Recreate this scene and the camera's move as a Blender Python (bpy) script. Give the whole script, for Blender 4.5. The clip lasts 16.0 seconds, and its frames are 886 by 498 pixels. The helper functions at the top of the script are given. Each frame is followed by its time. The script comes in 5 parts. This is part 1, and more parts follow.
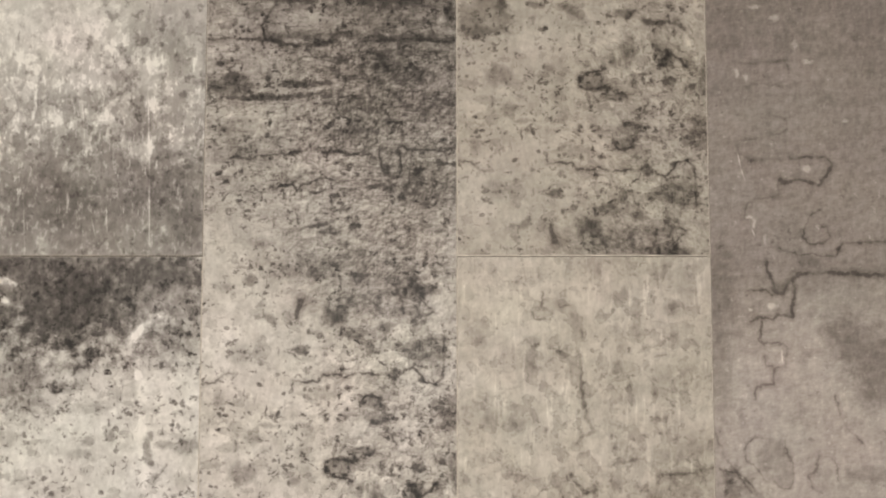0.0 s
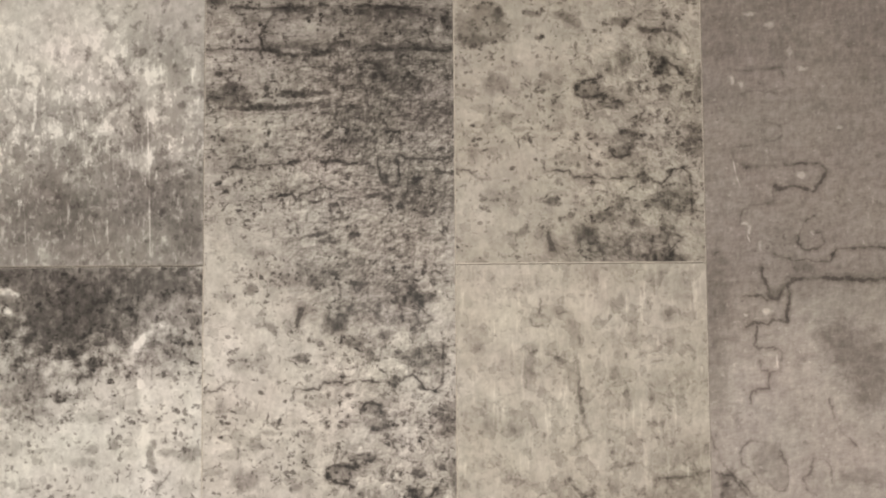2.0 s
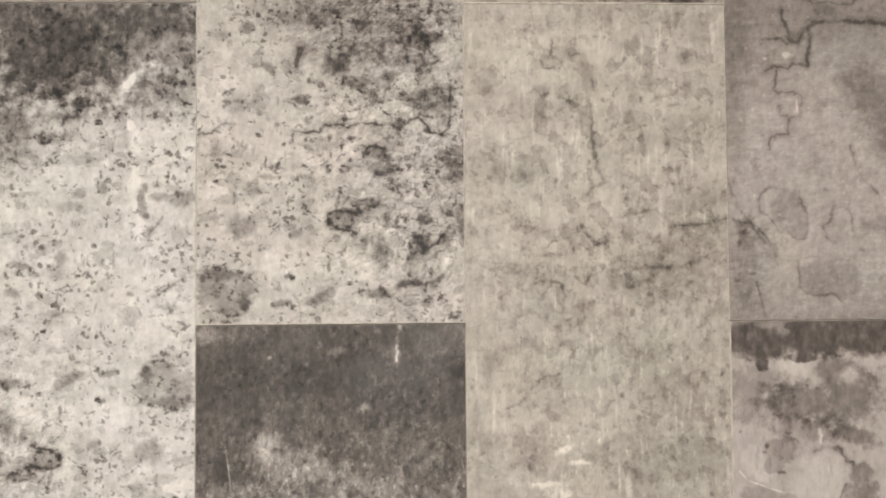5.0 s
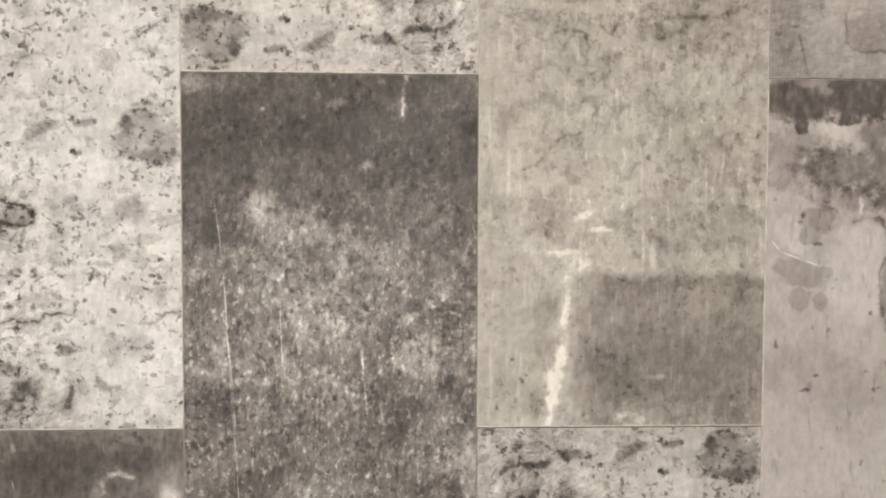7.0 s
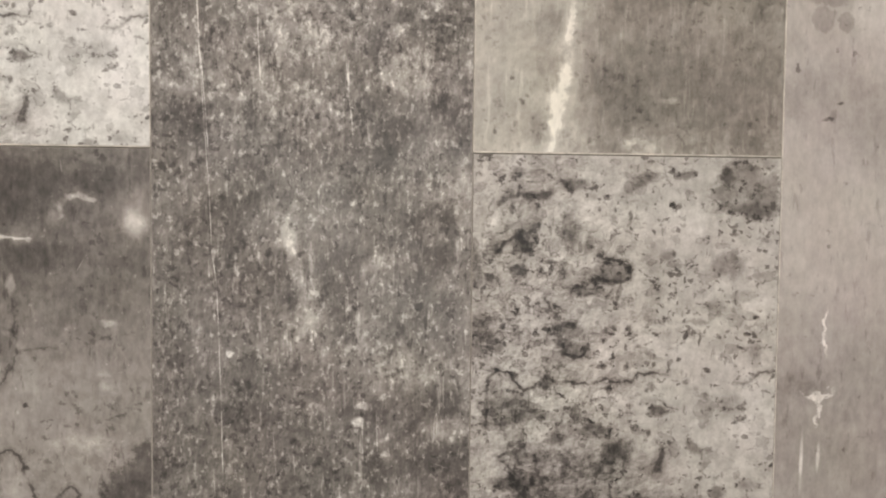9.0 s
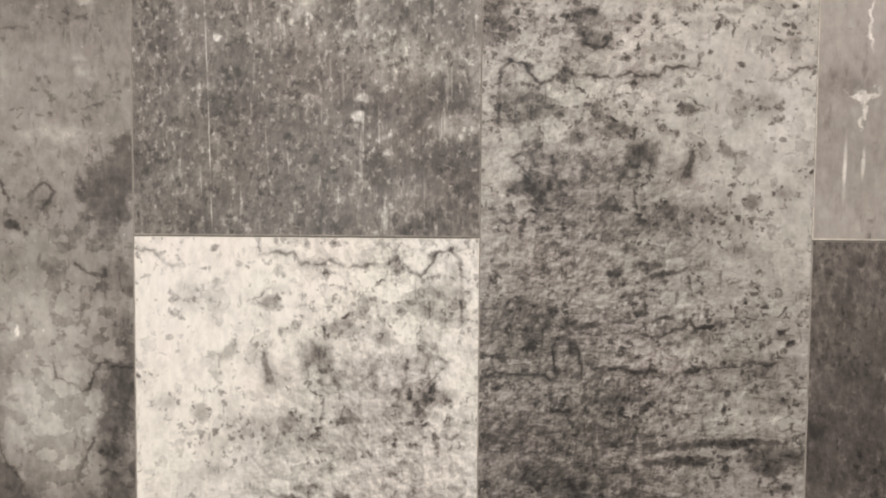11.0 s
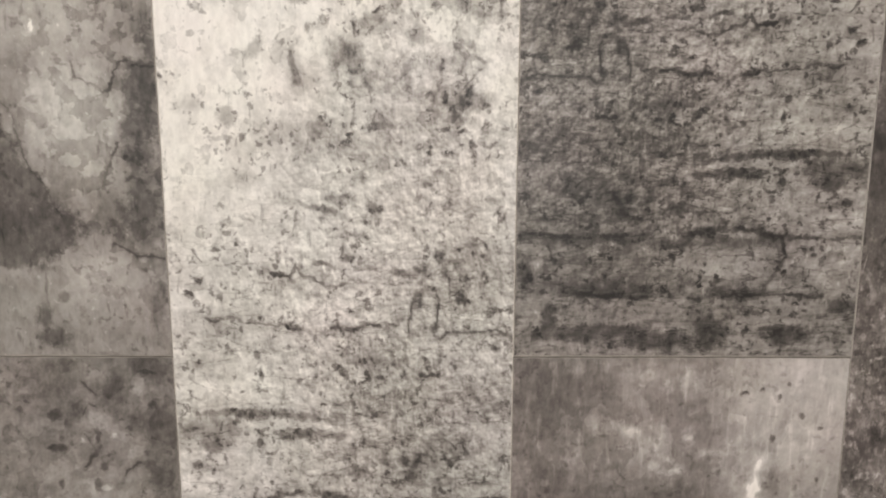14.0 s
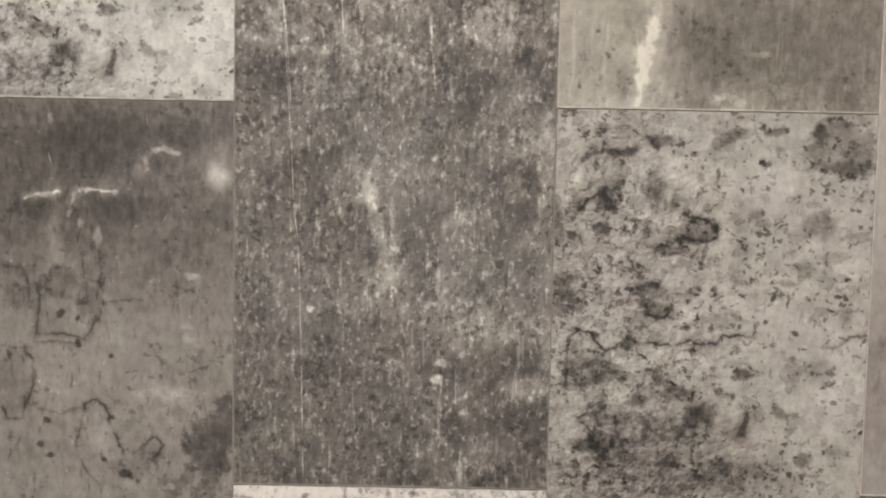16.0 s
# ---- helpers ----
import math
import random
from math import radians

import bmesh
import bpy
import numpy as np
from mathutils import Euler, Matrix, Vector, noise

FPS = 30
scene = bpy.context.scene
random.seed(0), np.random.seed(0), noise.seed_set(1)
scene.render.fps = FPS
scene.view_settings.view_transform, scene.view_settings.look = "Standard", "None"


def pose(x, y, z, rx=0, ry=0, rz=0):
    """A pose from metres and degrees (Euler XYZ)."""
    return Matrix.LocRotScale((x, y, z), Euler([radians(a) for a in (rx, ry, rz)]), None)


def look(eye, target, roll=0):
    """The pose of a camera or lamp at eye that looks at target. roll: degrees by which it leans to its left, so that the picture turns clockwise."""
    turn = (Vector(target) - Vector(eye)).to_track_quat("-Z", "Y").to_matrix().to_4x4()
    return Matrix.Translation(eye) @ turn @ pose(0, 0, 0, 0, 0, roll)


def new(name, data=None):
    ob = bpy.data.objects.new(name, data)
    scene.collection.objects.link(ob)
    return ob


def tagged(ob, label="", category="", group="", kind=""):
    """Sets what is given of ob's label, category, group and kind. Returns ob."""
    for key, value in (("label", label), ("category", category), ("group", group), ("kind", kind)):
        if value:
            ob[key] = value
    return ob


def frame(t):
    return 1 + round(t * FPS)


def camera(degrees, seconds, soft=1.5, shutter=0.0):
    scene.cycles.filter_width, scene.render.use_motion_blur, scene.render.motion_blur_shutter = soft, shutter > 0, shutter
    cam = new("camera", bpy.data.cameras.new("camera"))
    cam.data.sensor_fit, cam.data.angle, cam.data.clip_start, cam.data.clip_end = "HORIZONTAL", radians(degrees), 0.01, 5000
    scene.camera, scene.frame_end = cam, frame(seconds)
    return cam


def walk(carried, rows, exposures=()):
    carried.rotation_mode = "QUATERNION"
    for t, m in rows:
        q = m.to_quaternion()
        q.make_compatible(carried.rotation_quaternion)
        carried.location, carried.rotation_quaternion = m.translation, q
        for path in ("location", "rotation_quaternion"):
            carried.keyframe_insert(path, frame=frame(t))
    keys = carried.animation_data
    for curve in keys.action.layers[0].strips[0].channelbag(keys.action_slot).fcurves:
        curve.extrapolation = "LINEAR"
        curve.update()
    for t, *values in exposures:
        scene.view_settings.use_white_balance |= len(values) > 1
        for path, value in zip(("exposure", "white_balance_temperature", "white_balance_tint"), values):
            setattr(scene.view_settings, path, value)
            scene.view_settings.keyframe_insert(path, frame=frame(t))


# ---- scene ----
PATH = [
    (0, (-0.02, -0.682, 1.788), (-0.01, 1.316, 1.881), -0.0),
    (0.5, (-0.015, -0.683, 1.83), (0.011, 1.315, 1.921), -0.3),
    (1, (-0.014, -0.689, 1.854), (0.008, 1.309, 1.942), -0.7),
    (1.5, (-0.012, -0.69, 1.84), (0.009, 1.308, 1.92), -0.5),
    (2, (-0.02, -0.689, 1.805), (-0.005, 1.31, 1.876), -0.4),
    (2.5, (-0.02, -0.685, 1.754), (-0.002, 1.314, 1.83), -0.6),
    (3, (-0.027, -0.683, 1.719), (-0.023, 1.316, 1.789), -0.3),
    (3.2, (-0.028, -0.677, 1.697), (-0.027, 1.321, 1.777), -0.3),
    (5.3, (-0.041, -0.642, 1.484), (0.005, 1.357, 1.518), -0.4),
    (5.5, (-0.043, -0.636, 1.462), (-0.001, 1.363, 1.471), -0.3),
    (6, (-0.052, -0.619, 1.405), (0.005, 1.38, 1.387), 0.1),
    (6.5, (-0.049, -0.6, 1.346), (0.014, 1.398, 1.311), 0.2),
    (7, (-0.053, -0.591, 1.289), (0.005, 1.408, 1.229), 0.2),
    (7.5, (-0.046, -0.586, 1.222), (0.007, 1.412, 1.15), 0.3),
    (8, (-0.038, -0.567, 1.139), (0.034, 1.429, 1.039), 0.2),
    (8.5, (-0.048, -0.565, 1.079), (0.002, 1.434, 1.041), -0.1),
    (9, (-0.049, -0.548, 1.012), (0.029, 1.449, 0.949), 0.6),
    (9.2, (-0.047, -0.545, 0.978), (0.027, 1.453, 0.917), 0.6),
    (11.3, (-0.05, -0.502, 0.692), (0.016, 1.496, 0.618), 0.4),
    (11.5, (-0.049, -0.499, 0.665), (0.006, 1.499, 0.594), 0.3),
    (12, (-0.049, -0.495, 0.613), (-0.008, 1.5, 0.484), 0.3),
    (12.5, (-0.048, -0.492, 0.549), (-0.008, 1.498, 0.349), 0.2),
    (13, (-0.051, -0.488, 0.5), (-0.011, 1.496, 0.251), -0.1),
    (13.5, (-0.051, -0.486, 0.457), (-0.017, 1.494, 0.178), 0.1),
    (14, (-0.066, -0.493, 0.523), (-0.052, 1.49, 0.259), 0.2),
    (14.5, (-0.081, -0.504, 0.645), (-0.074, 1.483, 0.415), 0.8),
    (15, (-0.096, -0.519, 0.754), (-0.112, 1.474, 0.589), 0.8),
    (15.5, (-0.104, -0.532, 0.859), (-0.11, 1.463, 0.723), 1.3),
    (16, (-0.104, -0.542, 0.976), (-0.102, 1.456, 0.89), 1.1),
]
cam = camera(75.0, 16.0, soft=2.05)
walk(cam, [(t, look(eye, aim, lean)) for t, eye, aim, lean in PATH],
     exposures=[(0.0, -0.05, 6780, 10), (1.0, -0.04, 6800, 10), (3.0, -0.03, 6750, 10), (5.5, 0.08, 6530, 10), (7.0, 0.11, 6500, 10), (9.0, 0.02, 6500, 10),
                (11.5, 0.14, 6450, 10), (12.5, 0.09, 6380, 10), (13.5, 0.04, 6360, 10), (14.2, 0.12, 6450, 10), (15.0, 0.05, 6480, 10), (16.0, -0.17, 6550, 10)])

# ---------------------------------------------------------------- light
world = bpy.data.worlds.new("sky")
scene.world = world
world.use_nodes = True
wt = world.node_tree
sky = wt.nodes.new("ShaderNodeTexSky")
sky.sky_type, sky.sun_disc = "NISHITA", False
sky.sun_elevation, sky.sun_rotation = radians(35), radians(200)
wt.links.new(sky.outputs[0], wt.nodes["Background"].inputs[0])
wt.nodes["Background"].inputs[1].default_value = 0.1

WIN_X, WIN_Z, WIN_W, WIN_H = -0.35, 1.25, 2.2, 1.7   # an unseen window, added in the wall opposite
# area lamp added in that opening to light the panels evenly; source unknown
added_light = bpy.data.lights.new("added_window_light", "AREA")
added_light.shape, added_light.size, added_light.size_y = "RECTANGLE", WIN_W, WIN_H
added_light.energy, added_light.color = 74, (1.0, 0.94, 0.88)
lamp = new("added_window_light", added_light)
lamp.matrix_world = look((WIN_X, -3.42, WIN_Z), (WIN_X, 0, WIN_Z))

# ---------------------------------------------------------------- node helpers


class Nodes:
    """Short ways to wire a node tree."""

    def __init__(self, tree):
        self.tree = tree

    def node(self, kind, **inputs):
        n = self.tree.nodes.new(kind)
        for key, value in inputs.items():
            self.put(n.inputs[int(key[1:]) if key[1:].isdigit() else key], value)
        return n

    def put(self, socket, value):
        if isinstance(value, bpy.types.NodeSocket):
            self.tree.links.new(value, socket)
        else:
            socket.default_value = value

    def math(self, op, a, b=0.0, c=0.0, clamp=False):
        n = self.node("ShaderNodeMath", i0=a, i1=b, i2=c)
        n.operation, n.use_clamp = op, clamp
        return n.outputs[0]

    def add(self, a, b):
        return self.math("ADD", a, b)

    def mul(self, a, b):
        return self.math("MULTIPLY", a, b)

    def vec(self, op, a, b=(0, 0, 0), c=(0, 0, 0)):
        n = self.node("ShaderNodeVectorMath", i0=a, i1=b, i2=c)
        n.operation = op
        return n.outputs["Value"] if op in ("LENGTH", "DOT_PRODUCT") else n.outputs[0]

    def noise(self, v, scale=(1, 1, 1), detail=4.0, rough=0.6, colour=False):
        n = self.node("ShaderNodeTexNoise", Vector=self.vec("MULTIPLY", v, scale), Scale=1.0, Detail=detail, Roughness=rough)
        return n.outputs["Color" if colour else 0]

    def ramp(self, v, lo, hi, a=0.0, b=1.0, smooth=True):
        n = self.node("ShaderNodeMapRange")
        n.interpolation_type = "SMOOTHSTEP" if smooth else "LINEAR"
        for k, x in enumerate((v, lo, hi, a, b)):
            self.put(n.inputs[k], x)
        return n.outputs[0]


class Mark(Nodes):
    """One mark of a print: a small group of its own that adds to the tone so far."""

    def __init__(self, owner):
        self.owner = owner
        self.tree = bpy.data.node_groups.new("mark", "ShaderNodeTree")
        for name, kind in (("Place", "Vector"), ("Grain", "Float"), ("Wash", "Float"), ("Sum", "Float")):
            self.tree.interface.new_socket(name, in_out="INPUT", socket_type="NodeSocket" + kind)
        self.tree.interface.new_socket("Sum", in_out="OUTPUT", socket_type="NodeSocketFloat")
        place, self.grain, self.wash, self.sum = self.node("NodeGroupInput").outputs[:4]
        # the tone so far comes first, which keeps the shader small at any moment
        self.coords = self.vec("MULTIPLY_ADD", self.sum, (0, 0, 0.00001), place)

    def close(self, strength, wash=None):
        self.node("NodeGroupOutput", i0=self.add(self.sum, self.mul(strength, self.wash)))
        o = self.owner
        n = o.tree.nodes.new("ShaderNodeGroup")
        n.node_tree = self.tree
        for socket, value in zip(n.inputs, (o.close, o.grain, wash or o.wash, o.sum)):
            o.put(socket, value)
        o.sum = n.outputs[0]


class Print(Nodes):
    """A printed concrete decor: a node group from a place on the print (metres) to its tone."""

    def __init__(self, name, seed, base):
        tree = bpy.data.node_groups.new(name, "ShaderNodeTree")
        self.tree = tree
        tree.interface.new_socket("Place", in_out="INPUT", socket_type="NodeSocketVector")
        tree.interface.new_socket("Tone", in_out="OUTPUT", socket_type="NodeSocketFloat")
        place = self.node("NodeGroupInput").outputs[0]
        self.p = self.vec("ADD", place, (0, 0, seed))
        # ways of unevenness: blotch edges, wandering lines, nearly straight, close to the mark
        coarse = self.vec("SUBTRACT", self.noise(self.p, (30, 30, 1), 4, 0.65, True), (0.5, 0.5, 0.5))
        finer = self.vec("SUBTRACT", self.noise(self.p, (120, 120, 1), 3, 0.6, True), (0.5, 0.5, 0.5))
        self.warped = self.vec("MULTIPLY_ADD", coarse, (0.05, 0.05, 0), self.vec("MULTIPLY_ADD", finer, (0.018, 0.018, 0), place))
        self.wander = self.vec("MULTIPLY_ADD", coarse, (0.022, 0.022, 0), self.vec("MULTIPLY_ADD", finer, (0.006, 0.006, 0), place))
        self.straight = self.vec("MULTIPLY_ADD", coarse, (0.002, 0.002, 0), place)
        self.jitter = self.vec("MULTIPLY_ADD", coarse, (0.02, 0.02, 0), self.vec("MULTIPLY_ADD", finer, (0.016, 0.016, 0), place))
        self.close = self.vec("MULTIPLY_ADD", coarse, (0.009, 0.009, 0), self.vec("MULTIPLY_ADD", finer, (0.008, 0.008, 0), place))
        self.grain = self.noise(self.p, (70, 70, 1), 5, 0.7)
        self.fade = self.ramp(self.noise(self.vec("ADD", self.p, (4, 2, 5)), (34, 34, 1), 3, 0.6), 0.34, 0.62, 0.3, 1.35)
        self.weave = self.ramp(self.noise(self.vec("ADD", self.p, (9, 9, 9)), (95, 75, 1), 3, 0.6), 0.3, 0.66, 0.45, 1.3)
        self.wash = self.math("MULTIPLY_ADD", self.weave, 0.4, 0.6)
        self.sum = None
        self.plus(self.math("ADD", self.mul(self.grain, 0.0), base))

    def after(self, coords):
        """The same place, to be worked out only once the tones so far are summed: it keeps the shader small at any moment."""
        return self.vec("MULTIPLY_ADD", self.sum, (0, 0, 0.00001), coords)

    def plus(self, v):
        self.sum = v if self.sum is None else self.add(self.sum, v)

    def shape(self, x, y, rx, ry, turn, coords, soft):
        m = self.node("ShaderNodeMapping", Vector=self.after(coords))
        m.vector_type = "TEXTURE"
        m.inputs["Location"].default_value = (x, y, 0)
        m.inputs["Rotation"].default_value = (0, 0, radians(turn))
        m.inputs["Scale"].default_value = (rx, ry, 1000)
        return self.vec("LENGTH", m.outputs[0])

    def blot(self, x, y, rx, ry, amp, turn=0, soft=0.5, rough=0.0):
        """A stain with a ragged edge; rough breaks it up with the grain."""
        r = self.shape(x, y, rx, ry, turn, self.warped, soft)
        if rough:
            r = self.add(r, self.mul(self.math("SUBTRACT", self.grain, 0.5), rough * 6))
        self.plus(self.mul(self.ramp(r, 1 + soft, max(0.0, 1 - soft), 0.0, amp), self.weave if max(rx, ry) < 0.04 else self.wash))

    def line(self, x0, y0, x1, y1, wide, amp, wavy=True):
        length = math.hypot(x1 - x0, y1 - y0)
        r = self.shape((x0 + x1) / 2, (y0 + y1) / 2, length / 2, wide * (0.6 if wavy else 1.0), math.degrees(math.atan2(y1 - y0, x1 - x0)),
                       self.wander if wavy else self.straight, 0)
        self.plus(self.mul(self.ramp(r, 1.3, 0.3, 0.0, amp), self.weave))

    def crack(self, wide, amp, *points):
        """A crack or run through the points, of uneven width; wide: half its width."""
        g, near = Mark(self), None
        for (x0, y0), (x1, y1) in zip(points, points[1:]):
            m = g.node("ShaderNodeMapping", Vector=g.coords)
            m.vector_type = "TEXTURE"
            m.inputs["Location"].default_value = ((x0 + x1) / 2, (y0 + y1) / 2, 0)
            m.inputs["Rotation"].default_value = (0, 0, math.atan2(y1 - y0, x1 - x0))
            past = g.vec("SUBTRACT", g.vec("ABSOLUTE", m.outputs[0]), (math.hypot(x1 - x0, y1 - y0) / 2, 0, 0))
            r = g.vec("LENGTH", g.vec("MAXIMUM", past, (0, 0, 0)))
            near = r if near is None else g.math("MINIMUM", near, r)
        near = g.math("MULTIPLY_ADD", g.math("SUBTRACT", g.grain, 0.5), wide * 3, near)
        g.close(g.add(g.ramp(near, wide * 1.7, wide * 0.3, 0.0, amp * 0.8), g.ramp(near, wide * 5, wide * 0.8, 0.0, amp * 0.3)), self.fade)

    def spots(self, amp, soft, rough, *ellipses):
        """Stains or pits of one strength: each x, y, two radii and a turn."""
        g, near = Mark(self), None
        for x, y, rx, ry, turn in ellipses:
            m = g.node("ShaderNodeMapping", Vector=g.coords)
            m.vector_type = "TEXTURE"
            m.inputs["Location"].default_value = (x, y, 0)
            m.inputs["Rotation"].default_value = (0, 0, radians(turn))
            m.inputs["Scale"].default_value = (rx, ry, 1000)
            r = g.vec("LENGTH", m.outputs[0])
            near = r if near is None else g.math("MINIMUM", near, r)
        near = g.math("MULTIPLY_ADD", g.math("SUBTRACT", g.grain, 0.5), 0.9 + rough * 6, near)
        g.close(g.ramp(near, 1 + soft, max(0.0, 1 - soft), 0.0, amp))

    def mottle(self, scale, amp, detail=5.0, rough=0.65, shift=0.0):
        """Cloudy variation; scale is one number or (across, up)."""
        sx, sy = scale if isinstance(scale, tuple) else (scale, scale)
        n = self.noise(self.vec("ADD", self.after(self.p), (shift, shift, shift)), (sx, sy, 1), detail, rough)
        self.plus(self.mul(self.math("SUBTRACT", n, 0.5), amp))

    def flecks(self, scale, lo, hi, amp, shift=0.0, mask=None):
        """Where a noise passes a threshold: pits, specks, streaks."""
        n = self.noise(self.vec("ADD", self.after(self.p), (shift, -shift, shift)), (scale[0], scale[1], 1), 4, 0.6)
        f = self.ramp(n, lo, hi, 0.0, amp)
        self.plus(self.mul(f, mask) if mask is not None else f)

    def dots(self, scale, size, amp, share=0.55, shift=0.0):
        """Small scattered pits of uneven size."""
        v = self.node("ShaderNodeTexVoronoi", Vector=self.vec("MULTIPLY", self.vec("ADD", self.after(self.jitter), (shift, shift, 0)), (scale, scale * 1.2, 1)), Scale=1.0)
        v.voronoi_dimensions = "2D"
        n = self.noise(self.after(self.p), (22, 22, 1), 4, 0.7)
        r = self.math("MULTIPLY_ADD", self.math("SUBTRACT", self.grain, 0.5), 0.9, v.outputs["Distance"])
        self.plus(self.mul(self.ramp(r, size, size * 0.3, 0.0, amp), self.ramp(n, share, share + 0.1)))

    def tides(self, scale, wide, amp, shift=0.0, mask=None, detail=3.5):
        """Wandering tide lines: level lines of a cloudy noise."""
        n = self.noise(self.vec("ADD", self.after(self.p), (shift, shift, shift)), (scale[0], scale[1], 1), detail, 0.55)
        f = self.ramp(self.math("ABSOLUTE", self.math("SUBTRACT", n, 0.5)), wide, 0.0, 0.0, amp)
        f = self.mul(f, self.weave)
        self.plus(self.mul(f, mask) if mask is not None else f)

    def emboss(self, scale, amp, mask=None, shift=0.0):
        """Printed crust: each lump has a pale and a dark flank."""
        q = self.vec("ADD", self.after(self.p), (shift, shift, shift))
        a = self.noise(q, (scale[0], scale[1], 1), 3, 0.6)
        b = self.noise(self.vec("ADD", q, (0.0012, -0.0016, 0)), (scale[0], scale[1], 1), 3, 0.6)
        f = self.mul(self.math("SUBTRACT", a, b), amp)
        self.plus(self.mul(f, mask) if mask is not None else f)

    def islands(self, scale, level, fill, rim, mask=None, shift=0.0, detail=3.5):
        """Ragged islands of stain, each with its darker rim."""
        n = self.noise(self.vec("ADD", self.after(self.p), (shift, shift * 0.7, shift)), (scale[0], scale[1], 1), detail, 0.55)
        f = self.ramp(n, level - 0.012, level + 0.02, 0.0, fill)
        if rim:
            f = self.add(f, self.ramp(self.math("ABSOLUTE", self.math("SUBTRACT", n, level)), 0.022, 0.0, 0.0, rim))
        f = self.mul(f, self.weave)
        self.plus(self.mul(f, mask) if mask is not None else f)

    def area(self, x, y, rx, ry, turn=0, soft=0.5):
        return self.ramp(self.shape(x, y, rx, ry, turn, self.warped, soft), 1 + soft, max(0.0, 1 - soft))

    def done(self):
        self.node("NodeGroupOutput", i0=self.sum)
        return self.tree


# ---------------------------------------------------------------- the printed decors
def stone_print():
    """Layered travertine-like stone: y runs up from its long crack."""
    g = Print("stone_print", 3.1, 0.77)
    g.mottle(12, 0.16)
    g.mottle((12, 40), 0.12, shift=4.0)
    g.mottle(26, 0.14, 5, 0.7, 9.0)
    g.mottle(55, 0.28, 4, 0.7, 2.0)
    g.mottle(150, 0.16, 2, 0.6, 7.0)
    g.dots(85, 0.24, -0.26, 0.44)
    g.dots(48, 0.20, -0.30, 0.50, 3.0)
    layers = g.area(0.15, 0.40, 0.4, 0.22, 0, 0.5)
    crust = g.area(0.21, 0.24, 0.13, 0.17, 0, 0.6)
    pitted = g.area(0.24, -0.02, 0.10, 0.22, 0, 0.6)
    g.islands((34, 44), 0.60, -0.08, -0.08, None, 3.0)
    g.islands((20, 26), 0.60, -0.04, -0.03, None, 13.0, 5.0)
    g.islands((30, 38), 0.56, -0.10, -0.12, pitted, 1.0)
    g.islands((6, 26), 0.53, -0.04, -0.08, layers, 5.0, 5.0)
    g.plus(g.mul(layers, -0.06))
    g.flecks((9, 70), 0.54, 0.70, -0.09, 5.0, layers)
    g.flecks((130, 110), 0.52, 0.68, -0.10, 9.0, layers)
    g.emboss((110, 120), 0.75, crust, 6.0)
    g.flecks((150, 50), 0.60, 0.70, -0.16, 16.0)
    g.flecks((160, 70), 0.60, 0.70, 0.10, 18.0, layers)
    g.flecks((75, 75), 0.53, 0.6, -0.12, 14.0, crust)
    g.emboss((60, 95), 0.35, layers, 8.0)
    g.emboss((60, 60), 0.7, pitted, 2.0)
    g.plus(g.mul(crust, -0.08))
    g.tides((12, 40), 0.012, -0.16, 2.0, layers, 4.0)
    g.islands((40, 36), 0.57, -0.05, -0.10, g.area(0.15, -0.55, 0.2, 0.1), 9.0)
    g.islands((36, 42), 0.55, -0.07, -0.13, g.area(0.255, -0.09, 0.055, 0.14, 0, 0.5), 21.0)
    g.islands((60, 50), 0.55, -0.05, -0.07, g.area(0.20, -0.02, 0.10, 0.20, 0, 0.6), 25.0)
    g.spots(-0.12, 0.7, 0.2, (0.18, 0.46, 0.3, 0.10, 0))
    g.spots(-0.28, 0.5, 0.2, (0.17, -0.585, 0.26, 0.075, 0))
    # the long crack and its loops
    g.crack(0.0012, -0.34, (0.107, -0.010), (0.138, -0.012), (0.142, -0.004), (0.154, -0.003), (0.168, -0.007), (0.184, -0.001), (0.203, -0.003), (0.217, -0.003), (0.225, -0.008), (0.233, -0.007), (0.239, 0.001), (0.250, 0.004), (0.258, -0.004), (0.261, -0.012), (0.274, -0.014))
    g.crack(0.0016, -0.30, (0.274, -0.014), (0.282, -0.009), (0.284, 0.010), (0.285, 0.037))
    g.crack(0.0010, -0.24, (0.003, -0.014), (0.018, -0.012), (0.027, -0.002), (0.040, -0.002))
    g.spots(-0.27, 0.50, 0.00, (0.227, -0.004, 0.0065, 0.0076, 0))
    # rings, crusts and pits beside it
    g.crack(0.0016, -0.32, (0.209, -0.040), (0.209, -0.031), (0.201, -0.027), (0.190, -0.030), (0.188, -0.040))
    g.spots(-0.23, 0.50, 0.00, (0.199, -0.035, 0.0120, 0.0071, 0))
    g.crack(0.0014, -0.30, (0.218, -0.067), (0.229, -0.083), (0.224, -0.091), (0.210, -0.093), (0.194, -0.096), (0.183, -0.104), (0.167, -0.102), (0.151, -0.100), (0.144, -0.104), (0.148, -0.116), (0.159, -0.121), (0.178, -0.125))
    g.spots(-0.20, 0.40, 0.10, (0.164, -0.109, 0.0208, 0.0119, 1), (0.189, -0.091, 0.0191, 0.0054, 1))
    g.crack(0.0027, -0.30, (0.256, -0.144), (0.250, -0.133), (0.244, -0.127))
    g.crack(0.0014, -0.26, (0.276, -0.128), (0.270, -0.136), (0.262, -0.141), (0.238, -0.150), (0.236, -0.155))
    g.crack(0.0018, -0.34, (0.226, -0.045), (0.225, -0.053), (0.215, -0.058), (0.202, -0.060))
